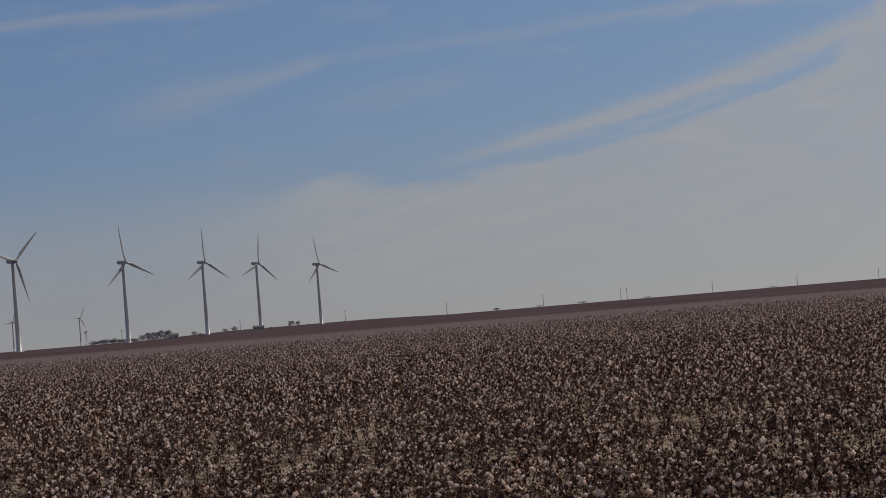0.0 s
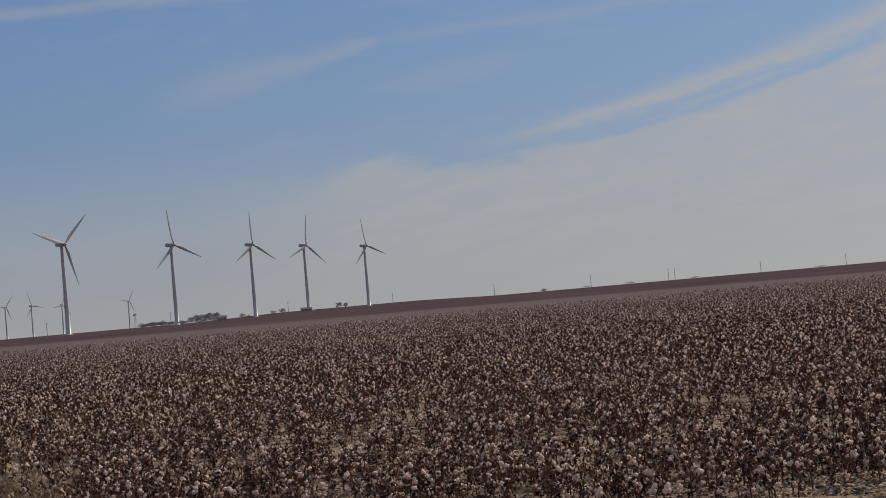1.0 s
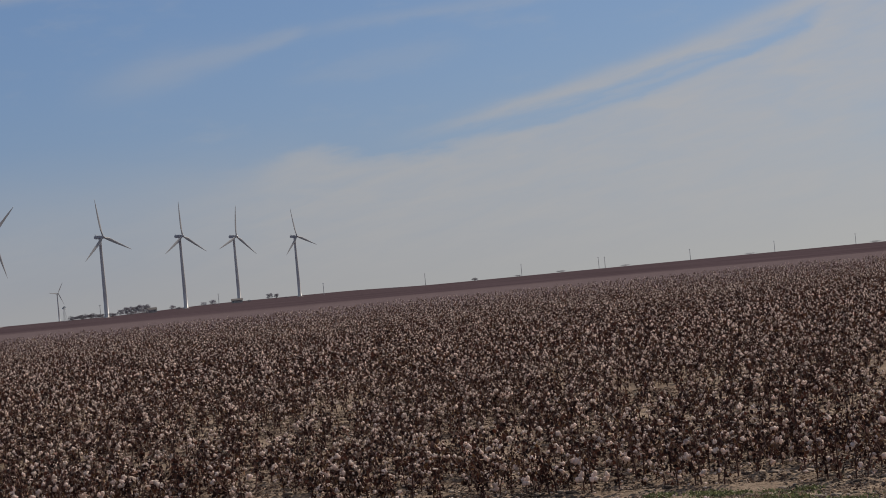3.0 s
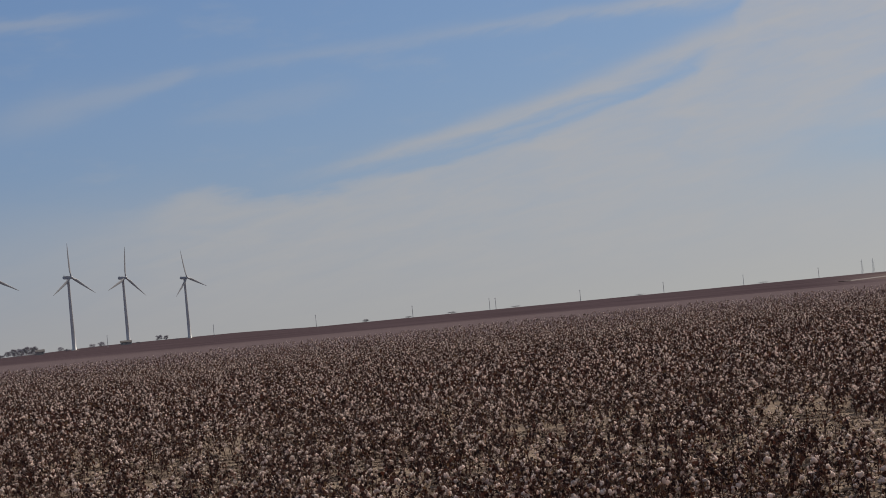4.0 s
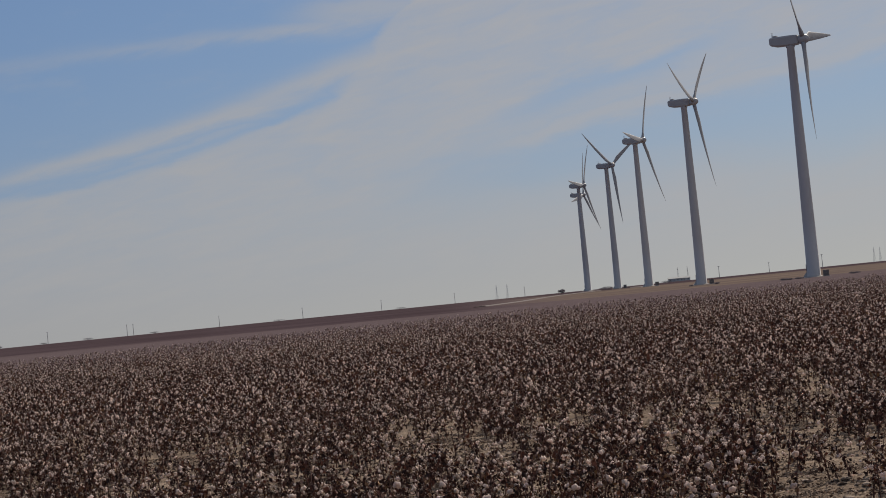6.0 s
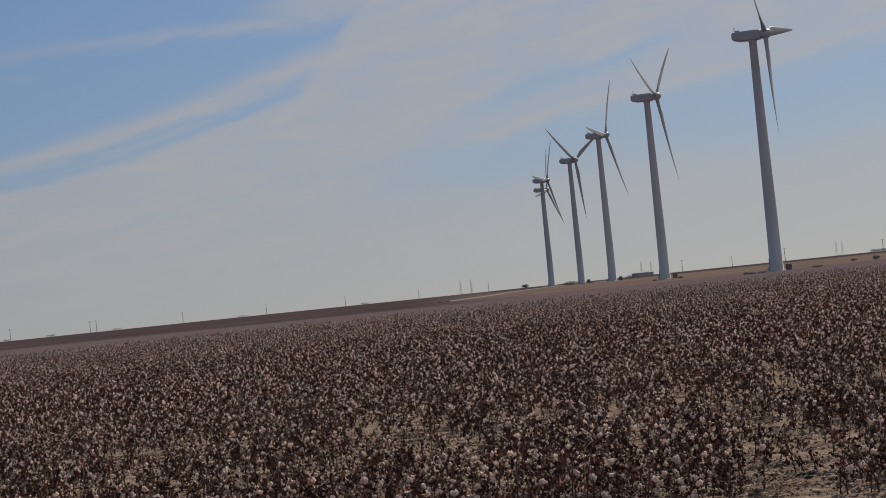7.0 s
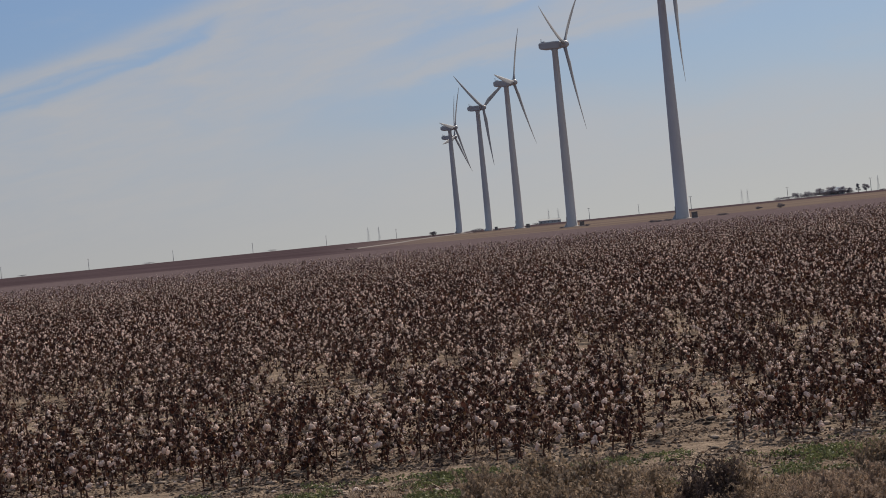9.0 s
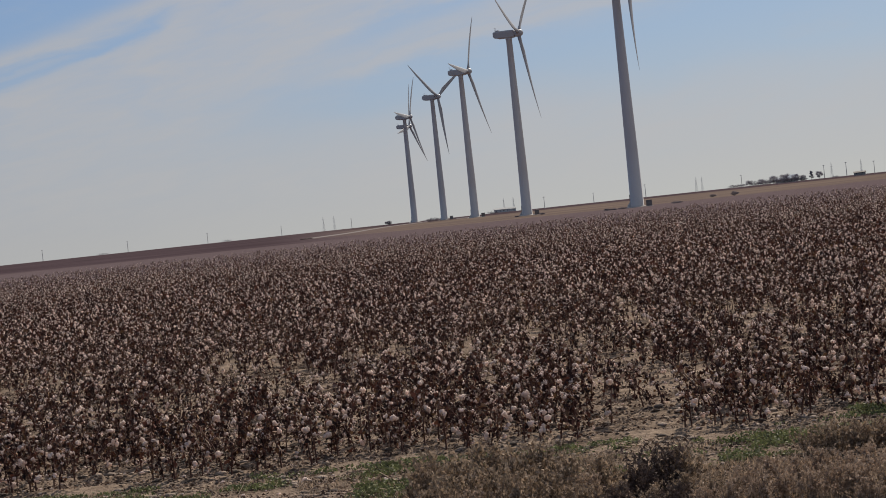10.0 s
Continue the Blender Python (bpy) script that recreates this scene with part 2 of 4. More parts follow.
def ground_z(x, y):
    """The lie of the land: flat, with a shallow hollow under the nearest turbines, a far rise, and furrows in the near rows."""
    x, y = np.asarray(x, float), np.asarray(y, float)
    z = -1.2 * np.exp(-((x - R1_AT[0]) ** 2 + (y - R1_AT[1]) ** 2) / 150 ** 2) - 0.8 * np.exp(-((x - R2_AT[0]) ** 2 + (y - R2_AT[1]) ** 2) / 110 ** 2)
    d, west = np.hypot(x, y), np.clip((-5.5 - np.degrees(np.arctan2(x, y))) / 3.5, 0, 1)
    z = z - 0.00165 * west * west * (3 - 2 * west) * np.clip(d - 1000, 0, None) * (y > 0)
    east = np.clip((np.degrees(np.arctan2(x, y)) + 2.5) / 3.0, 0, 1)
    z = z - 0.0016 * east * east * (3 - 2 * east) * np.clip(d - 1950, 0, None) * (y > 0)
    n, s = x * EN[0] + y * EN[1], x * ES[0] + y * ES[1]
    near = np.clip((n - 24.5) / 1.5, 0, 1) * np.clip((90 - n) / 40, 0, 1)
    z = z + 0.035 * near * np.cos(2 * np.pi * (n - 26.0)) + 0.02 * np.sin(1.7 * s + 2.3 * n) * np.sin(2.9 * n - 0.8 * s) * np.clip((60 - n) / 30, 0, 1)
    return z


def mesh_from(name, verts, faces, mats, index=None, smooth=False):
    """A mesh out of arrays: verts (n, 3), faces (m, 3 or 4)."""
    verts, faces = np.asarray(verts, np.float32), np.asarray(faces, np.int32)
    me = bpy.data.meshes.new(name)
    k = faces.shape[1]
    me.vertices.add(len(verts))
    me.vertices.foreach_set("co", verts.ravel())
    me.loops.add(faces.size)
    me.loops.foreach_set("vertex_index", faces.ravel())
    me.polygons.add(len(faces))
    me.polygons.foreach_set("loop_start", np.arange(len(faces), dtype=np.int32) * k)
    me.polygons.foreach_set("loop_total", np.full(len(faces), k, np.int32))
    if smooth:
        me.polygons.foreach_set("use_smooth", np.ones(len(faces), bool))
    for m in mats:
        me.materials.append(m)
    if index is not None:
        me.polygons.foreach_set("material_index", np.asarray(index, np.int32))
    me.update(calc_edges=True)
    return me


def ground_material():
    mat = bpy.data.materials.new("ground_earth")
    mat.use_nodes = True
    mat.node_tree.nodes.clear()
    M = Nodes(mat.node_tree)
    pos = M.add("ShaderNodeNewGeometry").outputs["Position"]
    s3 = M.add("ShaderNodeSeparateXYZ")
    M.put(s3.inputs[0], pos)
    x, y = s3.outputs[0], s3.outputs[1]
    n = M.math("ADD", M.math("MULTIPLY", x, EN[0]), M.math("MULTIPLY", y, EN[1]))
    d = M.math("SQRT", M.math("ADD", M.math("MULTIPLY", x, x), M.math("MULTIPLY", y, y)))
    bearing = M.math("DEGREES", M.math("ARCTAN2", x, y))
    coarse, mid, tiny = M.noise(pos, 0.012, 4), M.noise(pos, 0.9, 5, 0.6), M.noise(pos, 14.0, 6, 0.7)
    wide = M.math("MULTIPLY", M.math("SUBTRACT", coarse, 0.5), 1.0)
    # bare soil close by: crusted tan earth with darker streaks and specks
    soil = M.mix(M.step(mid, 0.35, 0.7), (0.205, 0.155, 0.12), (0.315, 0.245, 0.19))
    streaky = M.noise(M.xyz(M.math("MULTIPLY", M.math("ADD", M.math("MULTIPLY", x, ES[0]), M.math("MULTIPLY", y, ES[1])), 1.1), M.math("MULTIPLY", n, 3.2), 0.0), 1.0, 6, 0.7)
    soil = M.mix(M.math("MULTIPLY", M.step(streaky, 0.50, 0.62), 0.65), soil, (0.085, 0.062, 0.047))
    soil = M.mix(M.math("MULTIPLY", M.step(streaky, 0.44, 0.32), 0.5), soil, (0.36, 0.285, 0.22))
    soil = M.mix(M.math("MULTIPLY", M.step(tiny, 0.45, 0.68), 0.7), soil, (0.07, 0.052, 0.040))
    # the cotton seen from far off, then ploughed red earth, then a stubble field
    mauve = M.mix(M.step(M.noise(pos, 0.35, 5, 0.7), 0.35, 0.68), (0.092, 0.069, 0.073), (0.134, 0.104, 0.109))
    red = M.mix(M.step(M.noise(pos, 0.02, 5, 0.6), 0.35, 0.65), (0.053, 0.038, 0.043), (0.073, 0.053, 0.060))
    tan = M.mix(M.step(M.noise(pos, 0.015, 5, 0.6), 0.35, 0.65), (0.118, 0.090, 0.080), (0.152, 0.117, 0.098))
    colour = M.mix(M.step(d, 60.0, 260.0), soil, mauve)
    red_from = M.math("ADD", 470.0, M.math("MULTIPLY", wide, 120.0))
    colour = M.mix(M.math("MULTIPLY", M.step(M.math("SUBTRACT", d, red_from), 0.0, 130.0), M.step(bearing, 17.5, 13.0)), colour, red)
    far_part = M.math("MULTIPLY", M.step(bearing, 14.0, 18.0), M.step(M.math("SUBTRACT", n, M.math("MULTIPLY", wide, 60.0)), 735.0, 760.0))
    colour = M.mix(far_part, colour, tan)
    colour = M.mix(M.math("MULTIPLY", M.step(bearing, 14.0, 17.0), M.step(n, 1180.0, 1260.0)), colour, red)
    bsdf = M.add("ShaderNodeBsdfPrincipled")
    M.put(bsdf.inputs["Base Color"], colour)
    bsdf.inputs["Roughness"].default_value, bsdf.inputs["Specular IOR Level"].default_value = 1.0, 0.0
    b = M.add("ShaderNodeBump")
    b.inputs["Strength"].default_value, b.inputs["Distance"].default_value = 0.8, 0.08
    M.put(b.inputs["Height"], M.math("ADD", M.math("MULTIPLY", mid, 0.8), M.math("ADD", M.math("MULTIPLY", streaky, 0.9), M.math("MULTIPLY", tiny, 0.6))))
    M.put(bsdf.inputs["Normal"], b.outputs[0])
    M.put(M.add("ShaderNodeOutputMaterial").inputs[0], bsdf.outputs[0])
    return mat


def build_ground():
    """One sheet of rings round the standpoint, out to the horizon; finer where it is seen close."""
    radii = np.concatenate([[0.01, 4, 9, 14], np.arange(17, 62, 0.3), np.geomspace(62, 4950, 70)])
    bearings = np.radians(np.concatenate([np.arange(-20, 38, 0.4), np.arange(38, 340, 8.0)]))
    rr, bb = np.meshgrid(radii, bearings, indexing="ij")
    x, y = rr * np.sin(bb), rr * np.cos(bb)
    verts = np.stack([x.ravel(), y.ravel(), ground_z(x, y).ravel()], 1)
    nr, nb = rr.shape
    i, j = np.meshgrid(np.arange(nr - 1), np.arange(nb), indexing="ij")
    a, b2 = (i * nb + j).ravel(), (i * nb + (j + 1) % nb).ravel()
    faces = np.stack([a, a + nb, b2 + nb, b2], 1)
    me = mesh_from("ground", verts, faces, [ground_material()], smooth=True)
    return tagged(new("ground", me), "dry tan and reddish-brown farmland reaching a flat horizon", "ground", kind="structure")


build_ground()


def build_road():
    """The pale access road to the turbines, a low strip of caliche."""
    pts = [at_bearing(14.6, 800), at_bearing(15.8, 930), at_bearing(16.9, 1120), at_bearing(17.9, 1290), at_bearing(18.9, 1290), at_bearing(19.4, 1150)]
    bm = bmesh.new()
    last = None
    for k, p in enumerate(pts):
        q, r = Vector(pts[max(k - 1, 0)]), Vector(pts[min(k + 1, len(pts) - 1)])
        side = (r - q).normalized().cross(Vector((0, 0, 1))) * 2.4
        z = float(ground_z(p[0], p[1]))
        ring = [bm.verts.new((p[0] + f * side.x, p[1] + f * side.y, z + h)) for f, h in ((-1.15, -0.1), (-0.9, 0.22), (0.9, 0.22), (1.15, -0.1))]
        if last:
            for m in range(3):
                bm.faces.new((last[m], last[m + 1], ring[m + 1], ring[m]))
        last = ring
    me = bpy.data.meshes.new("access_road")
    bm.to_mesh(me), bm.free()
    me.materials.append(caliche)
    return tagged(new("access_road", me), "pale caliche access road beside the turbines", "road", kind="structure")


build_road()


# ---- mesh words ----
def part(name, bm, mat, parent, label="", smooth=False):
    """Links a bmesh as one mesh object under its thing."""
    me = bpy.data.meshes.new(name)
    bmesh.ops.recalc_face_normals(bm, faces=bm.faces)
    bm.to_mesh(me), bm.free()
    me.materials.append(mat)
    if smooth:
        me.polygons.foreach_set("use_smooth", [True] * len(me.polygons))
    ob = new(name, me)
    ob.parent = parent
    if label:
        tagged(ob, label)
    return ob


def thing(name, m, label, category, group=""):
    ob = new(name)
    ob.matrix_basis = m
    ob.empty_display_size = 0.5
    return tagged(ob, label, category, group)


def loft(bm, rings, cap=True):
    """Skins a row of rings of points."""
    rows = [[bm.verts.new(p) for p in ring] for ring in rings]
    k = len(rows[0])
    for a, b in zip(rows, rows[1:]):
        for i in range(k):
            bm.faces.new((a[i], a[(i + 1) % k], b[(i + 1) % k], b[i]))
    if cap:
        bm.faces.new(rows[0][::-1]), bm.faces.new(rows[-1])
    return bm


def tube(bm, points, radii, sides=6):
    """A tapered tube along points."""
    rings = []
    for k, p in enumerate(points):
        p = Vector(p)
        way = (Vector(points[min(k + 1, len(points) - 1)]) - Vector(points[max(k - 1, 0)])).normalized()
        a = way.orthogonal().normalized()
        b = way.cross(a)
        rings.append([p + radii[k] * (math.cos(2 * math.pi * i / sides) * a + math.sin(2 * math.pi * i / sides) * b) for i in range(sides)])
    return loft(bm, rings)


def box(bm, x0, x1, y0, y1, z0, z1, bevel=0.0):
    made = bmesh.ops.create_cube(bm, size=1.0, matrix=Matrix.Translation(((x0 + x1) / 2, (y0 + y1) / 2, (z0 + z1) / 2)) @ Matrix.Diagonal((x1 - x0, y1 - y0, z1 - z0, 1)))
    if bevel:
        edges = list({e for v in made["verts"] for e in v.link_edges})
        bmesh.ops.bevel(bm, geom=edges, offset=bevel, segments=2, profile=0.6, affect="EDGES")
    return bm


# ---- wind turbines ----
HUB_Z, BLADE = 80.0, 38.5


def blade_mesh(phase):
    """One blade: round root, wide shoulder, thin twisted tip, bent slightly forward; phase is its turn from upright."""
    bm = bmesh.new()
    rings = []
    for r, chord, thick, twist in ((1.0, 1.7, 1.7, 14), (2.6, 1.75, 1.6, 14), (5.0, 2.5, 1.05, 13), (8.0, 3.3, 0.72, 11), (13.0, 3.0, 0.52, 8), (20.0, 2.45, 0.36, 5),
                                   (28.0, 1.7, 0.22, 2.5), (34.0, 1.0, 0.13, 1), (37.4, 0.5, 0.07, 0), (BLADE, 0.16, 0.03, 0)):
        ring = []
        mix = min(max((r - 2.0) / 5.0, 0.0), 1.0)
        for k in range(12):
            a = 2 * math.pi * k / 12
            u = math.cos(a) * 0.5 + 0.18 * mix
            t = math.sin(a) * 0.5 * (1 - 0.55 * mix * (0.5 - 0.5 * math.cos(a + math.pi)))
            cu, ct = u * chord, t * thick
            w = radians(twist)
            px, py = cu * math.cos(w) - ct * math.sin(w), cu * math.sin(w) + ct * math.cos(w)
            ring.append((px, py + 0.0011 * r * r, r))
        rings.append(ring)
    loft(bm, rings)
    bmesh.ops.transform(bm, matrix=pose(0, 4.6, HUB_Z, 4.8, 0, 0) @ pose(0, 0, 0, 0, -phase, 0), verts=bm.verts)
    return bm


def wind_turbine(phase, group, label):
    """The rotor faces +y."""
    top = thing("wind_turbine", Matrix(), label, "wind turbine", group)
    bm = bmesh.new()
    circle = lambda r, z, n=28: [(r * math.cos(2 * math.pi * i / n), r * math.sin(2 * math.pi * i / n), z) for i in range(n)]
    loft(bm, [circle(4.6, -0.6), circle(4.6, 0.12), circle(4.3, 0.22), circle(2.7, 0.3)])
    part("foundation", bm, concrete, top, "round concrete foundation")
    bm = bmesh.new()
    rings = [circle(2.42, 0.25), circle(2.42, 0.5), circle(2.3, 0.52)]
    for z in (20, 42, 62):
        r = 2.3 - 1.0 * z / 78
        rings += [circle(r, z)]
    rings += [circle(1.3, 77.6), circle(1.48, 77.8), circle(1.48, 78.3)]
    loft(bm, rings)
    tower = part("tower", bm, tower_paint, top, "", True)
    bm = bmesh.new()
    box(bm, -0.5, 0.5, -2.42, -2.2, 2.2, 4.5, 0.06)
    part("door", bm, box_paint, tower, "dark tower door")
    bm = bmesh.new()
    for k in range(5):
        box(bm, -0.6, 0.6, -3.6 + 0.28 * k, -3.3 + 0.28 * k, 0.2, 0.55 + 0.36 * k)
    part("steps", bm, steel, tower, "steel entry steps")
    # nacelle: a rounded box that narrows to the back
    bm = bmesh.new()
    rings = []
    for y, w, lo, hi in ((3.0, 1.2, 78.7, 81.3), (2.6, 1.5, 78.35, 81.6), (0.5, 1.68, 78.25, 81.75), (-4.5, 1.65, 78.4, 81.75), (-6.3, 1.55, 78.9, 81.65), (-6.8, 1.35, 79.4, 81.4)):
        c, h, mid = 0.45, (hi - lo) / 2, (hi + lo) / 2
        rings.append([(sx * w * kx, y, mid + sz * h * kz) for sx, sz, kx, kz in ((1, -1, 0.72, 1), (1, -1, 1, 0.72), (1, 1, 1, 0.72), (1, 1, 0.72, 1), (-1, 1, 0.72, 1), (-1, 1, 1, 0.72), (-1, -1, 1, 0.72), (-1, -1, 0.72, 1))])
    loft(bm, rings)
    nacelle = part("nacelle", bm, nacelle_paint, top)
    bm = bmesh.new()
    box(bm, -1.0, 1.0, -5.6, -4.2, 81.7, 82.25, 0.1)
    part("cooler", bm, nacelle_paint, nacelle, "roof cooler box")
    for x in (-0.7, 0.7):
        bm = bmesh.new()
        tube(bm, [(x, -5.9, 81.6), (x, -5.9, 83.4)], [0.06, 0.05])
        box(bm, x - 0.3, x + 0.3, -5.95, -5.85, 83.3, 83.42)
        part("wind_vane_mast", bm, steel, nacelle, "thin wind vane mast")
    bm = bmesh.new()
    ring = lambda r, y, n=18: [(r * math.cos(2 * math.pi * i / n), y, HUB_Z + r * math.sin(2 * math.pi * i / n)) for i in range(n)]
    loft(bm, [ring(1.25, 3.0), ring(1.55, 3.3), ring(1.62, 5.0), ring(1.35, 5.9), ring(0.8, 6.5), ring(0.2, 6.75)])
    part("hub", bm, nacelle_paint, top, "rounded spinner", True)
    for k in range(3):
        part("blade", blade_mesh(phase + 120 * k), shaded_blade_paint, top, "", True)
    return top


WIND_TO = 127.0  # the bearing that the turning rotors face
PARKED = {18.478: 140.0}  # one stopped turbine has yawed out of line
NEAR_ROW, FAR_ROW, FARTHEST = "nearer row of turbines", "farther row of turbines", "turbines on the skyline"
for bearing, dist, phase, group in (
        (23.852, 702, 84, NEAR_ROW), (20.788, 905, 172, NEAR_ROW), (19.341, 1130, 34, NEAR_ROW), (18.478, 1338, 182, NEAR_ROW), (17.652, 1562, 34, NEAR_ROW), (17.63, 1720, 20, NEAR_ROW),
        (-3.535, 2740, -10, FAR_ROW), (-5.21, 2500, 8, FAR_ROW), (-6.688, 2290, 0, FAR_ROW), (-8.86, 2070, -8, FAR_ROW), (-11.823, 1850, -73, FAR_ROW), (-14.9, 1700, 95, FAR_ROW)):
    label = "tall off-white three-bladed wind turbine on a tapered steel tower" if group == NEAR_ROW else "distant pale three-bladed wind turbine on the horizon"
    x, y, _ = at_bearing(bearing, dist)
    ob = wind_turbine(phase, group, label)
    ob.matrix_basis = pose(x, y, float(ground_z(x, y)), 0, 0, -PARKED.get(bearing, WIND_TO))
for bearing, phase, size in ((-13.47, 40, 0.85), (-12.77, -20, 0.83), (-11.95, 20, 0.79), (-10.15, 35, 0.75)):
    x, y, _ = at_bearing(bearing, 4500)
    ob = wind_turbine(phase, FARTHEST, "small far-off wind turbine hazy on the skyline")
    ob.matrix_basis = pose(x, y, float(ground_z(x, y)), 0, 0, -WIND_TO) @ Matrix.Scale(size, 4)


# ---- transformer boxes at the turbines ----
def transformer_box(m):
    top = thing("transformer_box", m, "dark transformer cabinet beside a turbine tower", "transformer", "transformer boxes")
    bm = bmesh.new()
    box(bm, -1.3, 1.3, -1.2, 1.2, -0.2, 0.15, 0.03)
    part("pad", bm, concrete, top, "concrete pad")
    bm = bmesh.new()
    box(bm, -1.0, 1.0, -0.9, 0.9, 0.15, 2.0, 0.05)
    part("body", bm, box_paint, top)
    bm = bmesh.new()
    box(bm, -1.08, 1.08, -0.98, 0.98, 2.0, 2.12, 0.04)
    part("lid", bm, box_paint, top)
    for x in (-0.49, 0.49):
        bm = bmesh.new()
        box(bm, x - 0.45, x + 0.45, -0.95, -0.9, 0.25, 1.9, 0.015)
        door = part("door", bm, box_paint, top)
        bm = bmesh.new()
        box(bm, x * 0.2 - 0.03, x * 0.2 + 0.03, -1.0, -0.95, 0.95, 1.2, 0.01)
        part("handle", bm, steel, door, "steel handle")
    return top


for bearing, dist in ((24.18, 699), (21.06, 903), (19.56, 1128), (18.67, 1336)):
    x, y, _ = at_bearing(bearing, dist)
    transformer_box(pose(x, y, float(ground_z(x, y)), 0, 0, -bearing))


# ---- utility poles ----
def utility_pole(height=11.0, arms=1):
    top = thing("utility_pole", Matrix(), "pale wooden utility pole with a crossarm on the skyline", "utility pole", "line of utility poles")
    bm = bmesh.new()
    tube(bm, [(0, 0, -0.5), (0, 0, height * 0.5), (0, 0, height)], [0.27, 0.23, 0.17], 8)
    part("pole", bm, pole_wood, top)
    for k in range(arms):
        z = height - 0.5 - 1.4 * k
        bm = bmesh.new()
        box(bm, -1.2, 1.2, -0.09, 0.09, z - 0.09, z + 0.09, 0.02)
        arm = part("crossarm", bm, pole_wood, top)
        for x in (-1.05, -0.4, 1.05):
            bm = bmesh.new()
            loft(bm, [[(x + r * math.cos(a), r * math.sin(a), z + h) for a in np.linspace(0, 2 * math.pi, 7)[:-1]] for r, h in ((0.05, 0.09), (0.1, 0.16), (0.1, 0.24), (0.05, 0.32))])
            part("insulator", bm, insulator_glaze, arm)
    return top


first_pole = None
for bearing in (-2.864, -0.026, 2.67, 4.824, 4.996, 7.358, 9.673, 11.872, 13.923, 15.879):
    d = 1669 / math.cos(radians(bearing + 28))
    x, y, _ = at_bearing(bearing, d)
    m = pose(x, y, float(ground_z(x, y)), 0, 0, -62)
    if first_pole is None:
        first_pole = utility_pole()
        first_pole.matrix_basis = m
    else:
        copy_thing(first_pole, m)
for bearing, d, size in ((-12.40, 1700, 1.0), (-9.03, 1900, 1.1), (-5.78, 1950, 1.0), (21.28, 1500, 0.8), (22.65, 2300, 1.0), (24.1, 1500, 0.9), (26.75, 1900, 1.0),
                         (29.0, 1900, 1.1), (29.6, 1800, 1.1), (30.35, 1900, 1.0)):
    x, y, _ = at_bearing(bearing, d)
    copy_thing(first_pole, pose(x, y, float(ground_z(x, y)), 0, 0, -62 + 40 * size)).scale = (size, size, size)


# ---- cotton ----
def smooth_noise(x, y, cell, seed):
    """Value noise from 0 to 1 at points x, y."""
    u, v = x / cell, y / cell
    i, j = np.floor(u).astype(np.int64), np.floor(v).astype(np.int64)
    fu, fv = u - i, v - j
    fu, fv = fu * fu * (3 - 2 * fu), fv * fv * (3 - 2 * fv)

    def at(a, b):
        h = (a * 374761393 + b * 668265263 + seed * 974711) & 0x7FFFFFFF
        h = ((h ^ (h >> 13)) * 1274126177) & 0x7FFFFFFF
        return ((h ^ (h >> 16)) & 0xFFFF) / 65535.0

    return (at(i, j) * (1 - fu) + at(i + 1, j) * fu) * (1 - fv) + (at(i, j + 1) * (1 - fu) + at(i + 1, j + 1) * fu) * fv


OCTA = np.array([(1, 0, 0), (0, 1, 0), (-1, 0, 0), (0, -1, 0), (0, 0, 1), (0, 0, -1)], float)
OCTA_F = np.array([(0, 1, 4), (1, 2, 4), (2, 3, 4), (3, 0, 4), (1, 0, 5), (2, 1, 5), (3, 2, 5), (0, 3, 5)])
TETRA = np.array([(0.9, -0.3, -0.45), (-0.6, 0.75, -0.4), (-0.5, -0.75, -0.35), (0.05, 0.05, 0.95)])
TETRA_F = np.array([(0, 1, 3), (1, 2, 3), (2, 0, 3), (1, 0, 2)])


def ball(levels):
    bm = bmesh.new()
    bmesh.ops.create_icosphere(bm, subdivisions=levels, radius=1.0)
    bm.verts.ensure_lookup_table()
    out = np.array([v.co for v in bm.verts]), np.array([[v.index for v in f.verts] for f in bm.faces])
    bm.free()
    return out


ICO, ICO_F = ball(1)


def join(pieces):
    """One pair of arrays from many (verts, faces)."""
    vs, fs, k = [], [], 0
    for v, f in pieces:
        vs.append(v), fs.append(np.asarray(f) + k)
        k += len(v)
    return np.concatenate(vs), np.concatenate(fs)


def prism(a, b, ra, rb, sides=3):
    """A thin tapered stick from a to b."""
    a, b = np.asarray(a, float), np.asarray(b, float)
    w = (b - a) / (np.linalg.norm(b - a) + 1e-9)
    p = np.cross(w, (0.3, 0.9, 0.1))
    p /= np.linalg.norm(p)
    q = np.cross(w, p)
    ang = 2 * np.pi * np.arange(sides) / sides
    ring = np.cos(ang)[:, None] * p + np.sin(ang)[:, None] * q
    v = np.concatenate([a + ra * ring, b + rb * ring])
    f = []
    for i in range(sides):
        j = (i + 1) % sides
        f += [(i, j, sides + j), (i, sides + j, sides + i)]
    return v, np.array(f)


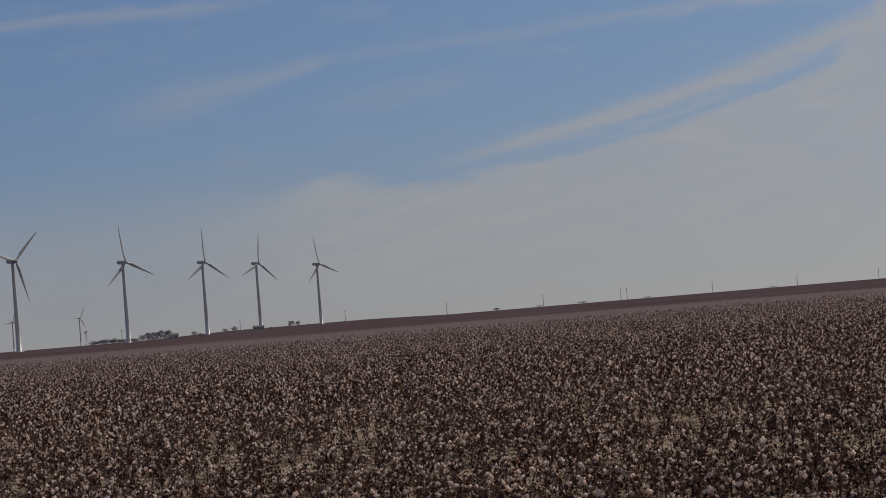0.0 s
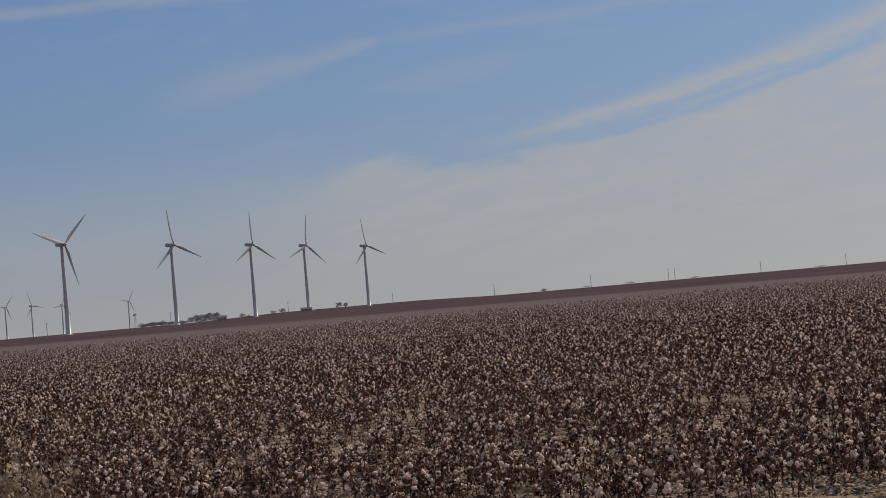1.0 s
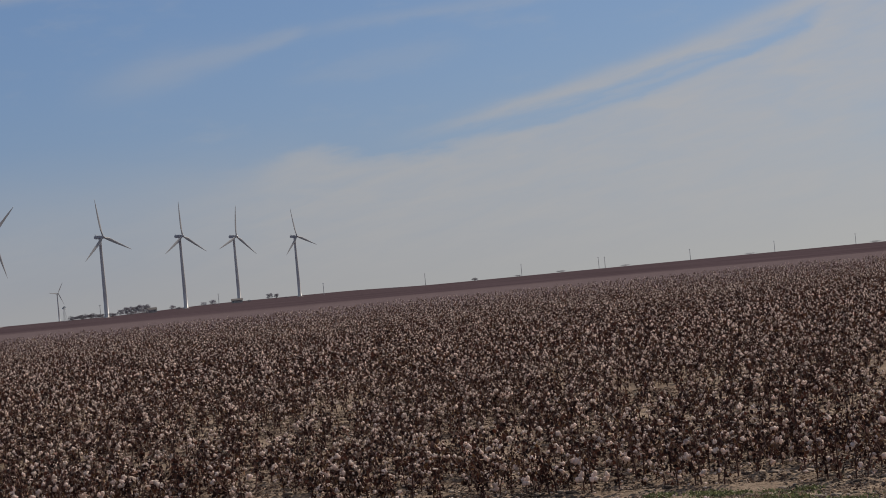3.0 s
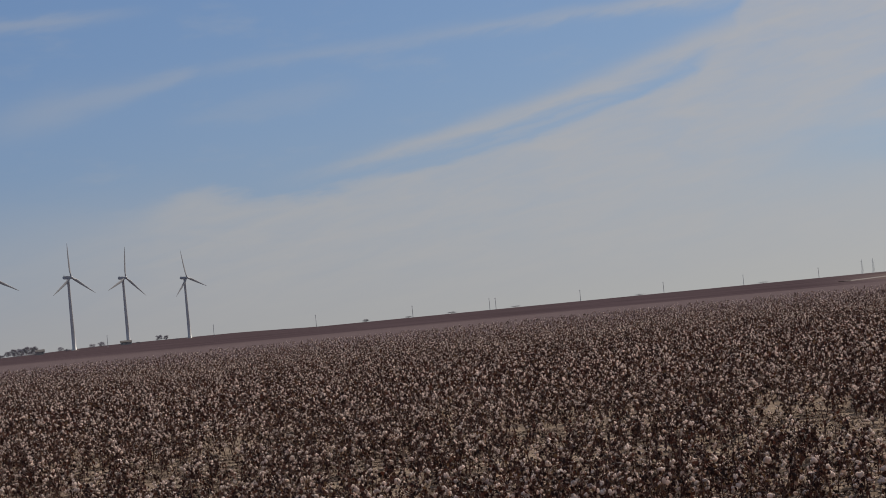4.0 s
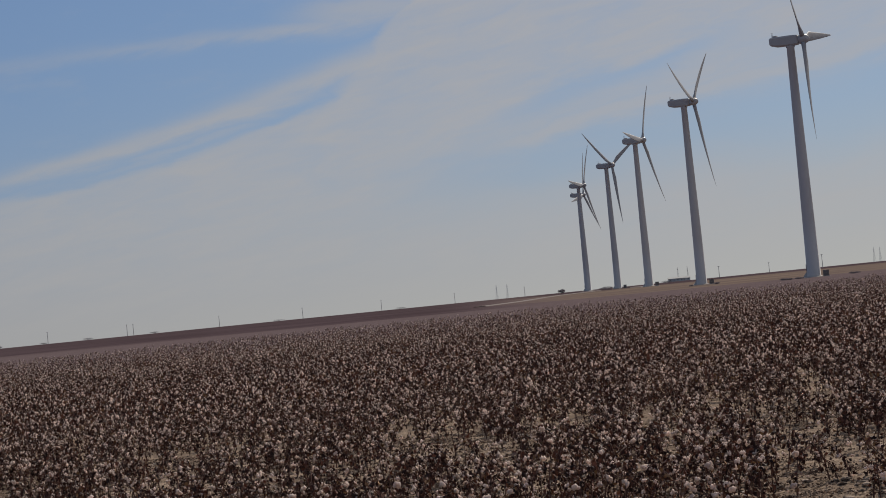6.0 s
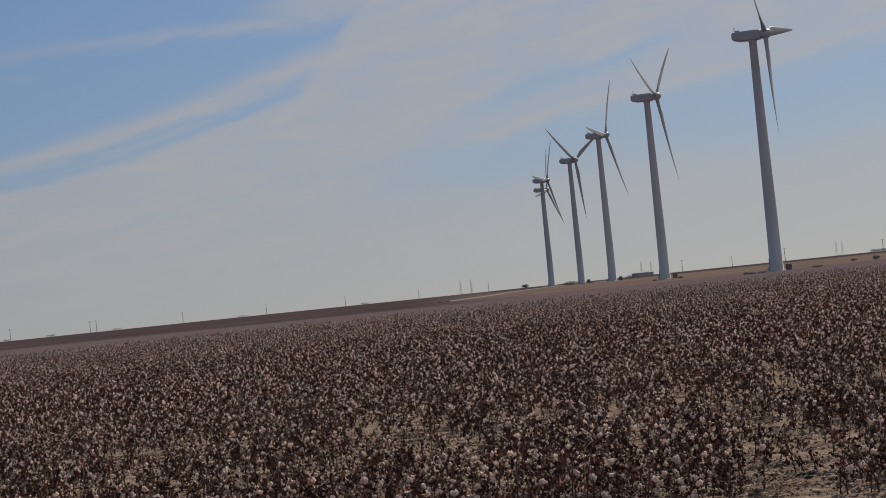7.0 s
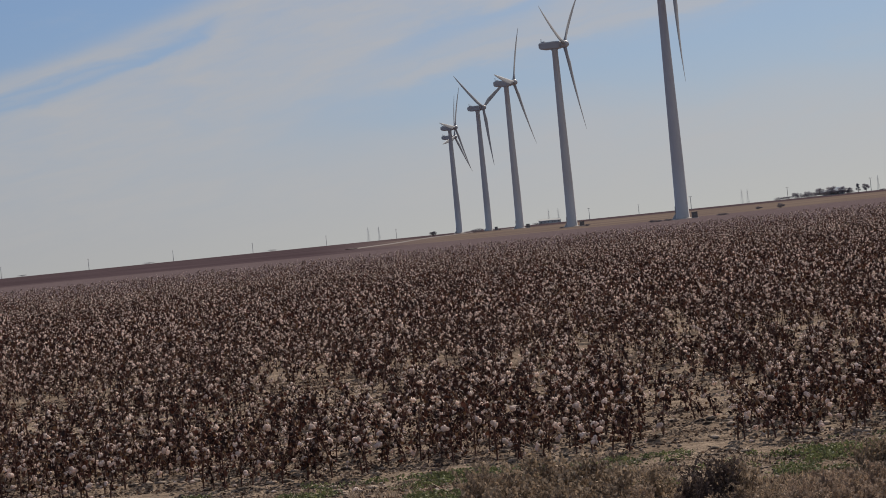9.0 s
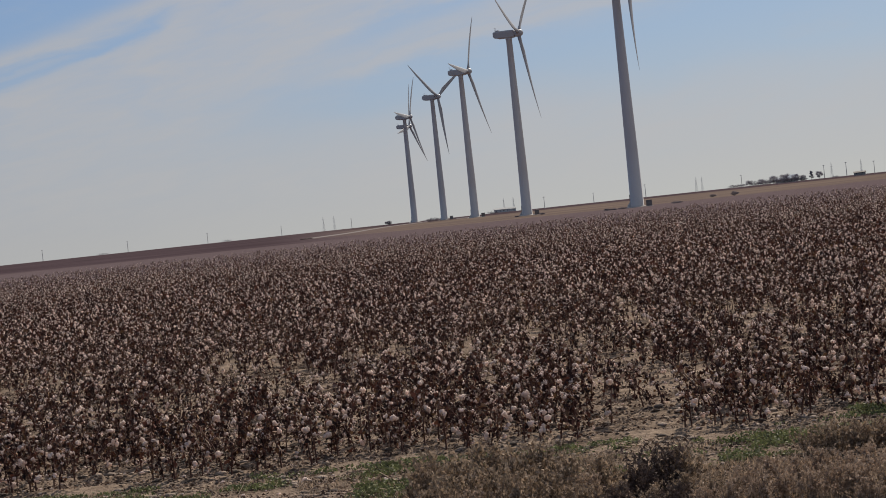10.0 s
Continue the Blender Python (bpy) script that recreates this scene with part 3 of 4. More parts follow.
def dry_leaf(rng, at, size, tris=4):
    """A curled dead leaf or opened bur, hanging."""
    a = rng.uniform(0, 2 * np.pi)
    u = np.array([np.cos(a), np.sin(a), rng.uniform(-3.0, 0.3)])
    u /= np.linalg.norm(u)
    w = np.cross(u, rng.normal(size=3))
    w /= np.linalg.norm(w)
    n = np.cross(u, w)
    if tris == 1:
        return at + size * np.array([-0.5 * w, 0.5 * w, 1.15 * u]), np.array([(0, 1, 2)])
    v = at + size * np.array([0 * u, 0.5 * u + 0.36 * w + 0.2 * n, 0.5 * u - 0.36 * w + 0.2 * n, 1.1 * u - 0.15 * n, 0.55 * u - 0.1 * n])
    if tris == 2:
        return v[:4], np.array([(0, 1, 3), (0, 3, 2)])
    return v, np.array([(0, 1, 4), (1, 3, 4), (3, 2, 4), (2, 0, 4)])


def boll(rng, at, size, shape, lobes=1, drop=0.0):
    """A tuft of open lint: a few lumpy locks side by side, some strung out downwards by drop."""
    base, faces = shape
    locks = []
    for k in range(lobes):
        v = base * (1 + rng.uniform(-0.3, 0.3, (len(base), 1)))
        v = v * np.array([rng.uniform(0.75, 1.1), rng.uniform(0.75, 1.1), rng.uniform(0.8, 1.25) + (drop if lobes == 1 else 0.0)])
        if lobes > 1:
            a = 2 * np.pi * k / lobes + rng.uniform(-0.5, 0.5)
            v = 0.66 * v + np.array([0.5 * np.cos(a), 0.5 * np.sin(a), rng.uniform(-0.6, 0.3) - 1.6 * drop * k / lobes])
        locks.append((at + size * v, faces))
    return join(locks)


def cotton_pieces(rng, level):
    """Stem, leaves and bolls of one plant, about 0.6 m tall, as lists of (verts, faces). level 0 is the finest."""
    tall = rng.uniform(0.44, 0.72)
    leafy = rng.uniform(0.5, 1.2)
    clear = rng.uniform(0.04, 0.22)
    lean = rng.normal(0, 0.06, 2)
    stems, leaves, bolls = [], [], []
    point = lambda h: np.array([lean[0] * h * h * 2.5, lean[1] * h * h * 2.5, h * tall])
    if level == 0:
        for k in range(4):
            stems.append(prism(point(k / 4), point((k + 1) / 4), 0.012 - 0.002 * k, 0.010 - 0.002 * k, 4))
    elif level == 1:
        stems += [prism(point(0), point(0.5), 0.013, 0.010), prism(point(0.5), point(1), 0.010, 0.004)]
    elif level == 2:
        stems.append((np.array([point(0) + (0.016, 0, 0), point(0) - (0.016, 0, 0), point(1)]), np.array([(0, 1, 2)])))
    count = (12, 11, 9, 6)[level]
    tips = []
    for k in range(count):
        h = clear + (0.98 - clear) * (k + rng.uniform(0, 1)) / count
        a = k * 2.4 + rng.uniform(-0.5, 0.5)
        reach = (0.15 * (1.15 - h) + 0.05) * rng.uniform(0.6, 1.2)
        tip = point(h) + np.array([reach * np.cos(a), reach * np.sin(a), reach * rng.uniform(0.1, 0.6)])
        tips.append(tip)
        if level == 0:
            stems.append(prism(point(h), tip, 0.005, 0.003))
        elif level == 1 and k % 2 == 0:
            stems.append((np.array([point(h) + (0, 0, 0.006), point(h) - (0, 0, 0.006), tip]), np.array([(0, 1, 2)])))
    for k in range(int(leafy * (60, 36, 17, 10)[level])):
        h = clear + (1.0 - clear) * rng.uniform(0, 1) ** 0.85
        a, r = rng.uniform(0, 2 * np.pi), (0.045 + 0.20 * (h - 0.5 * clear) * (1.15 - h)) * math.sqrt(rng.uniform(0, 1))
        at = point(h) + np.array([r * np.cos(a), r * np.sin(a), 0])
        size = rng.uniform(0.030, 0.080) * (1.0, 1.12, 1.5, 1.75)[level]
        leaves.append(dry_leaf(rng, at, size, (4, 2, 1, 1)[level]))
    number = int((2 + 9 * rng.uniform(0, 1) ** 1.3, 2 + 8 * rng.uniform(0, 1) ** 1.6, 1 + 8 * rng.uniform(0, 1) ** 1.6, 6 * rng.uniform(0, 1) ** 1.1)[level])
    order = rng.permutation(len(tips))[:number] if number <= len(tips) else np.arange(len(tips))
    for k in order:
        big = rng.uniform(0, 1)
        size = (0.018 + 0.036 * big ** 2.2) * (1.0, 1.08, 1.2, 1.45)[level]
        drop = rng.uniform(0.3, 1.0) if rng.uniform(0, 1) < 0.3 and level < 2 else 0.0
        bolls.append(boll(rng, tips[k] + (0, 0, -0.01), size, ((ICO, ICO_F), (OCTA, OCTA_F), (OCTA, OCTA_F), (TETRA, TETRA_F))[level], (4, 3, 1, 1)[level], drop))
    return stems, leaves, bolls


def stand(near, far, step, row_gap, keep, seed):
    """Places of the plants: along rows, with gaps where the stand failed."""
    rng = np.random.default_rng(seed)
    lo, hi = near, far
    rows = np.arange(0, int((hi + 2) / row_gap)) * row_gap + 26.0
    out = []
    for n in rows:
        if n < 0.8 * near - 1 or n > far + 1:
            continue
        s = np.arange(-0.85 * far - 10, 0.32 * far + 14, step)
        s = s + rng.uniform(-0.45, 0.45, len(s)) * step
        nn = n + rng.normal(0, 0.07 * row_gap, len(s))
        x, y = nn * EN[0] + s * ES[0], nn * EN[1] + s * ES[1]
        d, b = np.hypot(x, y), np.degrees(np.arctan2(x, y))
        patch = 0.8 * smooth_noise(s, nn * 1.2, 0.8, 5) + 0.2 * smooth_noise(s, nn, 5.0, 9)
        thin = np.interp(nn, [25, 30, 33, 38, 44, 60], [0.38, 0.42, 0.47, 0.48, 0.42, 0.24])
        bare = (nn > 28.0) & (nn < 48.0) & (smooth_noise(s, nn * 0.7, 0.75, 27) < np.interp(nn, [28.0, 31.0, 37.0, 38.5, 45.5, 48.0], [0.10, 0.22, 0.30, 0.37, 0.31, 0.18]))
        ok = ~bare & (d >= lo) & (d < hi) & (b > -15.5) & (b < 33.0) & (patch > thin) & (rng.uniform(0, 1, len(s)) < keep * np.interp(d, [0, 105, 190, 270, 350], [1, 1, 0.5, 0.15, 0.02]))
        out.append(np.stack([x[ok], y[ok]], 1))
    return np.concatenate(out)


def scatter(places, variants, seed):
    """One joined mesh: variants (verts, faces, slots) set at places, turned and scaled by chance."""
    rng = np.random.default_rng(seed)
    pick = rng.integers(0, len(variants), len(places))
    vs, fs, ms, k = [], [], [], 0
    for v, (verts, faces, slots) in enumerate(variants):
        at = places[pick == v]
        if not len(at):
            continue
        a, size = rng.uniform(0, 2 * np.pi, len(at)), rng.uniform(0.82, 1.18, len(at))
        c, s = (np.cos(a) * size)[:, None], (np.sin(a) * size)[:, None]
        z = ground_z(at[:, 0], at[:, 1])
        x = verts[None, :, 0] * c - verts[None, :, 1] * s + at[:, 0:1]
        y = verts[None, :, 0] * s + verts[None, :, 1] * c + at[:, 1:2]
        zz = verts[None, :, 2] * size[:, None] + z[:, None]
        vs.append(np.stack([x, y, zz], 2).reshape(-1, 3))
        fs.append((faces[None] + (k + np.arange(len(at)) * len(verts))[:, None, None]).reshape(-1, 3))
        ms.append(np.tile(slots, len(at)))
        k += len(at) * len(verts)
    return np.concatenate(vs), np.concatenate(fs), np.concatenate(ms)


def cotton_variant(rng, level):
    stems, leaves, bolls = cotton_pieces(rng, level)
    v, f = join(stems + leaves + bolls)
    slots = np.repeat([0, 1, 2], [sum(len(q[1]) for q in g) for g in (stems, leaves, bolls)])
    return v, f, slots


COTTON = [cotton_stem, cotton_leaf, cotton_lint]
rng = np.random.default_rng(11)
front = stand(24, 60, 0.165, 1.0, 0.86, 21)
order = np.argsort(front @ np.array(EN))
single, rest = front[order[:300]], front[order[300:]]
for name, places, level, kinds, label in (
        ("cotton_rows_near", rest, 1, 24, "rows of dried brown cotton plants with open white bolls"),
        ("cotton_rows_middle", stand(60, 135, 0.20, 1.0, 0.84, 22), 2, 24, "dense brown cotton rows dotted with white bolls"),
        ("cotton_rows_far", stand(135, 350, 0.42, 1.0, 0.9, 23), 3, 20, "far brown cotton field speckled with white bolls")):
    v, f, m = scatter(places, [cotton_variant(rng, level) for _ in range(kinds)], 31 + level)
    tagged(new(name, mesh_from(name, v, f, COTTON, m)), label, "cotton field", kind="stuff")


def cotton_plant(rng):
    """A single plant of the front rows, with each boll a part."""
    stems, leaves, bolls = cotton_pieces(rng, 0)
    top = thing("cotton_plant", Matrix(), "dead brown cotton plant with open white bolls", "cotton plant", "front cotton plants")
    for name, pieces, mat in (("stem", stems, cotton_stem), ("leaves", leaves, cotton_leaf)):
        v, f = join(pieces)
        ob = new(name, mesh_from(name, v, f, [mat]))
        ob.parent = top
        if name == "leaves":
            tagged(ob, "curled dry leaves and burs", kind="stuff")
    for v, f in bolls:
        ob = new("boll", mesh_from("boll", v, f, [cotton_lint]))
        ob.parent = top
    return top


models = [cotton_plant(np.random.default_rng(100 + k)) for k in range(14)]
for k, (x, y) in enumerate(single):
    m = pose(x, y, float(ground_z(x, y)) - 0.01, 0, 0, rng.uniform(0, 360))
    if k < len(models):
        models[k].matrix_basis = m
    else:
        size = rng.uniform(0.85, 1.15)
        copy_thing(models[k % len(models)], m).scale = (size, size, size)


# ---- the verge: shrubs, weeds, clods, litter ----
def dry_shrub(rng, height, mats, words):
    """A dead bushy weed: many thin upright twigs with small seed heads."""
    top = thing("dry_shrub", Matrix(), words, "shrub", "shrubs on the verge")
    twigs, heads = [], []
    for k in range(36):
        a, tilt = rng.uniform(0, 2 * np.pi), abs(rng.normal(0, 0.42))
        length = height * rng.uniform(0.6, 1.05)
        root = np.array([rng.normal(0, 0.12), rng.normal(0, 0.12), -0.02])
        way = np.array([math.cos(a) * math.sin(tilt), math.sin(a) * math.sin(tilt), math.cos(tilt)])
        bend = root + way * length * 0.5 + rng.normal(0, 0.02, 3)
        tip = root + way * length + rng.normal(0, 0.05, 3)
        twigs += [prism(root, bend, 0.006, 0.004), prism(bend, tip, 0.004, 0.002)]
        for j in range(9):
            f = rng.uniform(0.25, 1.0)
            p = (root + (bend - root) * 2 * f) if f < 0.5 else (bend + (tip - bend) * (2 * f - 1))
            b = rng.uniform(0, 2 * np.pi)
            q = p + height * rng.uniform(0.08, 0.22) * np.array([0.6 * math.cos(b), 0.6 * math.sin(b), rng.uniform(0.4, 1.0)])
            twigs.append(prism(p, q, 0.0035, 0.0022))
            for _ in range(4):
                heads.append(dry_leaf(rng, p + (q - p) * rng.uniform(0.3, 1.05) + rng.normal(0, 0.012, 3), rng.uniform(0.025, 0.055), 1))
    for name, pieces, mat in (("branchwork", twigs, mats[0]), ("foliage", heads, mats[1])):
        v, f = join(pieces)
        ob = tagged(new(name, mesh_from(name, v, f, [mat])), kind="stuff")
        ob.parent = top
    return top


# the dark kind stands in for the shaded hollow among the brown shrubs
SHRUB, HOLLOW_SHADE = "bushy dead grey-brown weed on the field verge", "leafless tangled weed coloured dark for a shaded hollow on the verge"
PALE = "pale straw-coloured dry weed clump on the verge"
shrub_kinds = {}
for kind, words, mats in (("brown", SHRUB, (shrub_twig, shrub_head)), ("dark", HOLLOW_SHADE, (shade_twig, shade_head)), ("pale", PALE, (shrub_twig, straw))):
    shrub_kinds[kind] = [words, mats, []]
rng = np.random.default_rng(5)
for bearing, d, height, kind in (
        (18.0, 22.2, 0.40, "brown"), (18.2, 21.3, 0.58, "brown"), (18.9, 20.8, 0.55, "brown"), (19.6, 21.4, 0.6, "brown"), (20.3, 20.8, 0.55, "brown"), (21.1, 21.3, 0.56, "brown"),
        (21.8, 20.7, 0.48, "brown"), (22.5, 20.4, 0.32, "pale"), (23.9, 20.6, 0.34, "dark"), (24.5, 20.9, 0.46, "dark"), (24.9, 21.1, 0.42, "brown"), (25.3, 21.3, 0.36, "brown"), (25.2, 20.4, 0.26, "brown"),
        (26.0, 20.2, 0.24, "brown"), (26.8, 20.3, 0.26, "pale"), (27.5, 20.6, 0.30, "pale"), (28.2, 20.4, 0.30, "pale"), (28.9, 20.7, 0.32, "pale"), (29.6, 20.5, 0.30, "pale"), (30.3, 20.8, 0.32, "pale"),
        (28.7, 22.3, 0.34, "brown"), (29.3, 22.5, 0.38, "brown"), (29.9, 22.4, 0.40, "brown"), (30.6, 22.5, 0.38, "brown"), (27.9, 19.6, 0.3, "pale"), (29.2, 19.6, 0.3, "pale"), (26.4, 19.4, 0.26, "pale"), (25.6, 19.2, 0.26, "pale"), (27.2, 19.3, 0.28, "pale"), (28.6, 19.3, 0.3, "pale"), (29.9, 19.6, 0.3, "pale"), (24.3, 19.5, 0.28, "brown"), (23.4, 19.6, 0.3, "dark"), (30.8, 20.2, 0.3, "pale"),
        (22.2, 19.7, 0.3, "brown"), (19.2, 19.8, 0.34, "pale"), (20.6, 19.7, 0.44, "brown"), (18.5, 20.1, 0.46, "brown"), (19.9, 20.2, 0.48, "brown"), (21.4, 20.0, 0.44, "brown"), (22.8, 21.0, 0.40, "brown"), (17.8, 20.0, 0.34, "brown"), (25.0, 19.4, 0.28, "dark"),
        (30.4, 19.6, 0.32, "pale"), (31.0, 19.8, 0.34, "pale"), (30.9, 19.2, 0.32, "brown"), (30.2, 18.9, 0.3, "pale"), (5.05, 29.3, 0.34, "pale"), (-13.5, 30.0, 1.0, "brown"), (-14.1, 30.3, 0.9, "brown")):
    words, mats, made = shrub_kinds[kind]
    x, y, _ = at_bearing(bearing, d)
    m = pose(x, y, float(ground_z(x, y)), 0, 0, rng.uniform(0, 360))
    if len(made) < 3:
        made.append(dry_shrub(np.random.default_rng(60 + len(made)), 0.65, mats, words))
        ob = made[-1]
        ob.matrix_basis = m
    else:
        ob = copy_thing(made[int(rng.integers(0, 3))], m)
    ob.scale = (height / 0.65,) * 3


def verge_places(count, n0, n1, seed, cell=2.0, cut=0.5, b0=-15.0, b1=33.0):
    rng = np.random.default_rng(seed)
    s, n = rng.uniform(-34, 9, int(1.5 * count)), rng.uniform(n0, n1, int(1.5 * count))
    x, y = n * EN[0] + s * ES[0], n * EN[1] + s * ES[1]
    b = np.degrees(np.arctan2(x, y))
    ok = (smooth_noise(s, n, cell, seed) > cut) & (b > b0) & (b < b1)
    return np.stack([x[ok], y[ok]], 1)


def weed_variant(rng, leaves, spread, size):
    out = []
    for _ in range(leaves):
        p = np.array([rng.normal(0, spread), rng.normal(0, spread), rng.uniform(0.01, 0.07)])
        out.append(dry_leaf(rng, p, rng.uniform(0.6, 1.2) * size, 2))
    v, f = join(out)
    v[:, 2] = np.maximum(v[:, 2], 0.004)
    return v, f, np.zeros(len(f), int)


rng = np.random.default_rng(8)
places = np.concatenate([verge_places(700, 21.8, 25.3, 3, 1.6, 0.62), verge_places(6000, 22.4, 24.4, 4, 0.45, 0.5, 26.0, 29.2), verge_places(4000, 25.3, 26.3, 9, 0.6, 0.5, 29.6, 32.0), verge_places(9000, 21.9, 25.2, 6, 0.45, 0.6, 4.0, 19.5), verge_places(1200, 23.6, 25.6, 7, 0.7, 0.64, 16.0, 31.0)])
v, f, m = scatter(places, [weed_variant(rng, 16, 0.05, 0.04) for _ in range(12)], 41)
tagged(new("green_weeds", mesh_from("green_weeds", v, f, [weed_leaf])), "low green weeds on bare tan soil", "weeds", kind="stuff")


def dead_grass_variant(rng):
    """A low tuft of dead upright blades."""
    out = []
    for _ in range(11):
        p = np.array([rng.normal(0, 0.07), rng.normal(0, 0.07), 0.0])
        a, tall = rng.uniform(0, 2 * np.pi), rng.uniform(0.03, 0.10)
        w = 0.006 * np.array([math.cos(a), math.sin(a), 0])
        tip = p + np.array([rng.normal(0, 0.04), rng.normal(0, 0.04), tall])
        out.append((np.array([p - w, p + w, 0.55 * (p + tip) + 0.8 * w, tip]), np.array([(0, 1, 2), (0, 2, 3)])))
    v, f = join(out)
    return v, f, np.zeros(len(f), int)


places = np.concatenate([verge_places(6000, 18.2, 22.2, 51, 0.9, 0.3, 16.5, 33.0), verge_places(2200, 22.2, 24.6, 52, 0.5, 0.6, 4.0, 26.0)])
v, f, m = scatter(places, [dead_grass_variant(rng) for _ in range(12)], 46)
tagged(new("dead_grass", mesh_from("dead_grass", v, f, [shrub_head])), "short dead brown grass along the field verge", "grass", kind="stuff")


def clod_variant(rng):
    v, f = boll(rng, np.array([0, 0, 0.3]), 1.0, (ICO, ICO_F))
    v = v * np.array([1.6, 1.1, 0.4]) * (0.012 + 0.05 * rng.uniform(0, 1) ** 2.2)
    return v, f, np.zeros(len(f), int)


places = np.concatenate([verge_places(26000, 18.3, 29.0, 12, 0.7, 0.4), verge_places(9000, 29.0, 46.0, 13, 0.9, 0.42)])
v, f, m = scatter(places, [clod_variant(rng) for _ in range(12)], 42)
tagged(new("soil_clods", mesh_from("soil_clods", v, f, [clod_earth])), "loose brown clods on the bare field edge", "soil", kind="stuff")


def litter_variant(rng):
    out = []
    for _ in range(9):
        p = np.array([rng.normal(0, 0.12), rng.normal(0, 0.12), rng.uniform(0.01, 0.03)])
        out.append(dry_leaf(rng, p, rng.uniform(0.03, 0.06), 2))
    v, f = join(out)
    v[:, 2] = np.clip(v[:, 2], 0.006, 0.05)
    return v, f, np.zeros(len(f), int)


v, f, m = scatter(np.concatenate([verge_places(9000, 18.3, 30.0, 18, 0.8, 0.36), verge_places(3000, 26.0, 30.0, 20, 0.8, 0.36), verge_places(22000, 30.0, 46.0, 19, 0.9, 0.36)]), [litter_variant(rng) for _ in range(12)], 45)
tagged(new("leaf_litter", mesh_from("leaf_litter", v, f, [litter_leaf])), "dead brown leaves and burs littering the soil", "leaf litter", kind="stuff")


def lint_variant(rng):
    v, f = boll(rng, np.zeros(3), 1.0, (ICO, ICO_F))
    v = v * np.array([1.2, 0.9, 0.45]) * rng.uniform(0.012, 0.045)
    v[:, 2] += 0.012
    return v, f, np.zeros(len(f), int)


v, f, m = scatter(np.concatenate([verge_places(1100, 20.5, 28.0, 15, 1.5, 0.4), verge_places(500, 22.3, 25.2, 53, 0.7, 0.4, 25.0, 31.0), verge_places(900, 28.0, 41.0, 16, 1.5, 0.4)]), [lint_variant(rng) for _ in range(10)], 43)
tagged(new("fallen_lint", mesh_from("fallen_lint", v, f, [cotton_lint])), "scraps of white cotton lint fallen on soil", "cotton", kind="stuff")


def stalk_variant(rng):
    out = []
    for _ in range(3):
        a, p = rng.uniform(0, 2 * np.pi), rng.normal(0, 0.12, 3)
        p[2] = 0.01
        up = rng.uniform(0.0, 0.5)
        q = p + rng.uniform(0.06, 0.22) * np.array([math.cos(a), math.sin(a), up])
        out.append(prism(p, q, 0.006, 0.003))
    v, f = join(out)
    return v, f, np.zeros(len(f), int)


v, f, m = scatter(verge_places(600, 18.5, 27.5, 17, 1.5, 0.4), [stalk_variant(rng) for _ in range(10)], 44)
tagged(new("dry_stalks", mesh_from("dry_stalks", v, f, [straw])), "broken straw-coloured stalks lying on the soil", "stalks", kind="stuff")


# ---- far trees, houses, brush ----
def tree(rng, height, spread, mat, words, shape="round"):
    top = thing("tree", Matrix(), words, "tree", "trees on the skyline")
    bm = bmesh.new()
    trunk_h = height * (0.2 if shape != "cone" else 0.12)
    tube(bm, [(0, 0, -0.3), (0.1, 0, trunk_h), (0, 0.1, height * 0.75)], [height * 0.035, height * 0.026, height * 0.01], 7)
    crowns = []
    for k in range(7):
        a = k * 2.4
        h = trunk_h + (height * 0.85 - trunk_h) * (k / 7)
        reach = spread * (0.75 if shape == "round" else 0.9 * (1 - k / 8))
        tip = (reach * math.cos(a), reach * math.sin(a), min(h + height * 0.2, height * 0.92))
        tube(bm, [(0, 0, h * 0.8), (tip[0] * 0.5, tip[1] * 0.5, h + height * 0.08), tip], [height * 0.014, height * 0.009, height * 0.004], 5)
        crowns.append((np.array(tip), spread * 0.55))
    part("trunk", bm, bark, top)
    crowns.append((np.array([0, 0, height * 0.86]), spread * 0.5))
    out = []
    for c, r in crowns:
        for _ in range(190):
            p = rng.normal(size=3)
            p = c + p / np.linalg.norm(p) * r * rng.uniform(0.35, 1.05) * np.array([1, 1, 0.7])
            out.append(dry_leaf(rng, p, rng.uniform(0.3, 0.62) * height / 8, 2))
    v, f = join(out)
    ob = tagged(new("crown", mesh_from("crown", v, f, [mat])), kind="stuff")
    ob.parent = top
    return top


def bush(rng, width, height, words, mat):
    top = thing("bush", Matrix(), words, "bush", "bushes on the skyline")
    for k in range(6):
        a = k * 1.05
        bm = bmesh.new()
        tube(bm, [(0.1 * math.cos(a), 0.1 * math.sin(a), -0.1), (width * 0.25 * math.cos(a), width * 0.25 * math.sin(a), height * 0.7)], [0.05, 0.02], 5)
        part("stem", bm, bark, top)
    out = []
    for _ in range(900):
        p = rng.normal(size=3)
        p = p / np.linalg.norm(p) * rng.uniform(0.4, 1.0)
        q = np.array([p[0] * width / 2, p[1] * width / 2, height * (0.5 + 0.5 * p[2] * (0.8 + 0.3 * math.sin(3 * p[0] + width)))])
        out.append(dry_leaf(rng, q, rng.uniform(0.12, 0.24) * max(height, 1.5) / 2, 2))
    v, f = join(out)
    v[:, 2] = np.maximum(v[:, 2], 0.0)
    ob = tagged(new("foliage", mesh_from("foliage", v, f, [mat])), kind="stuff")
    ob.parent = top
    return top


def put_at(ob, bearing, d, turn=0.0):
    x, y, _ = at_bearing(bearing, d)
    ob.matrix_basis = pose(x, y, float(ground_z(x, y)), 0, 0, turn)
    return ob


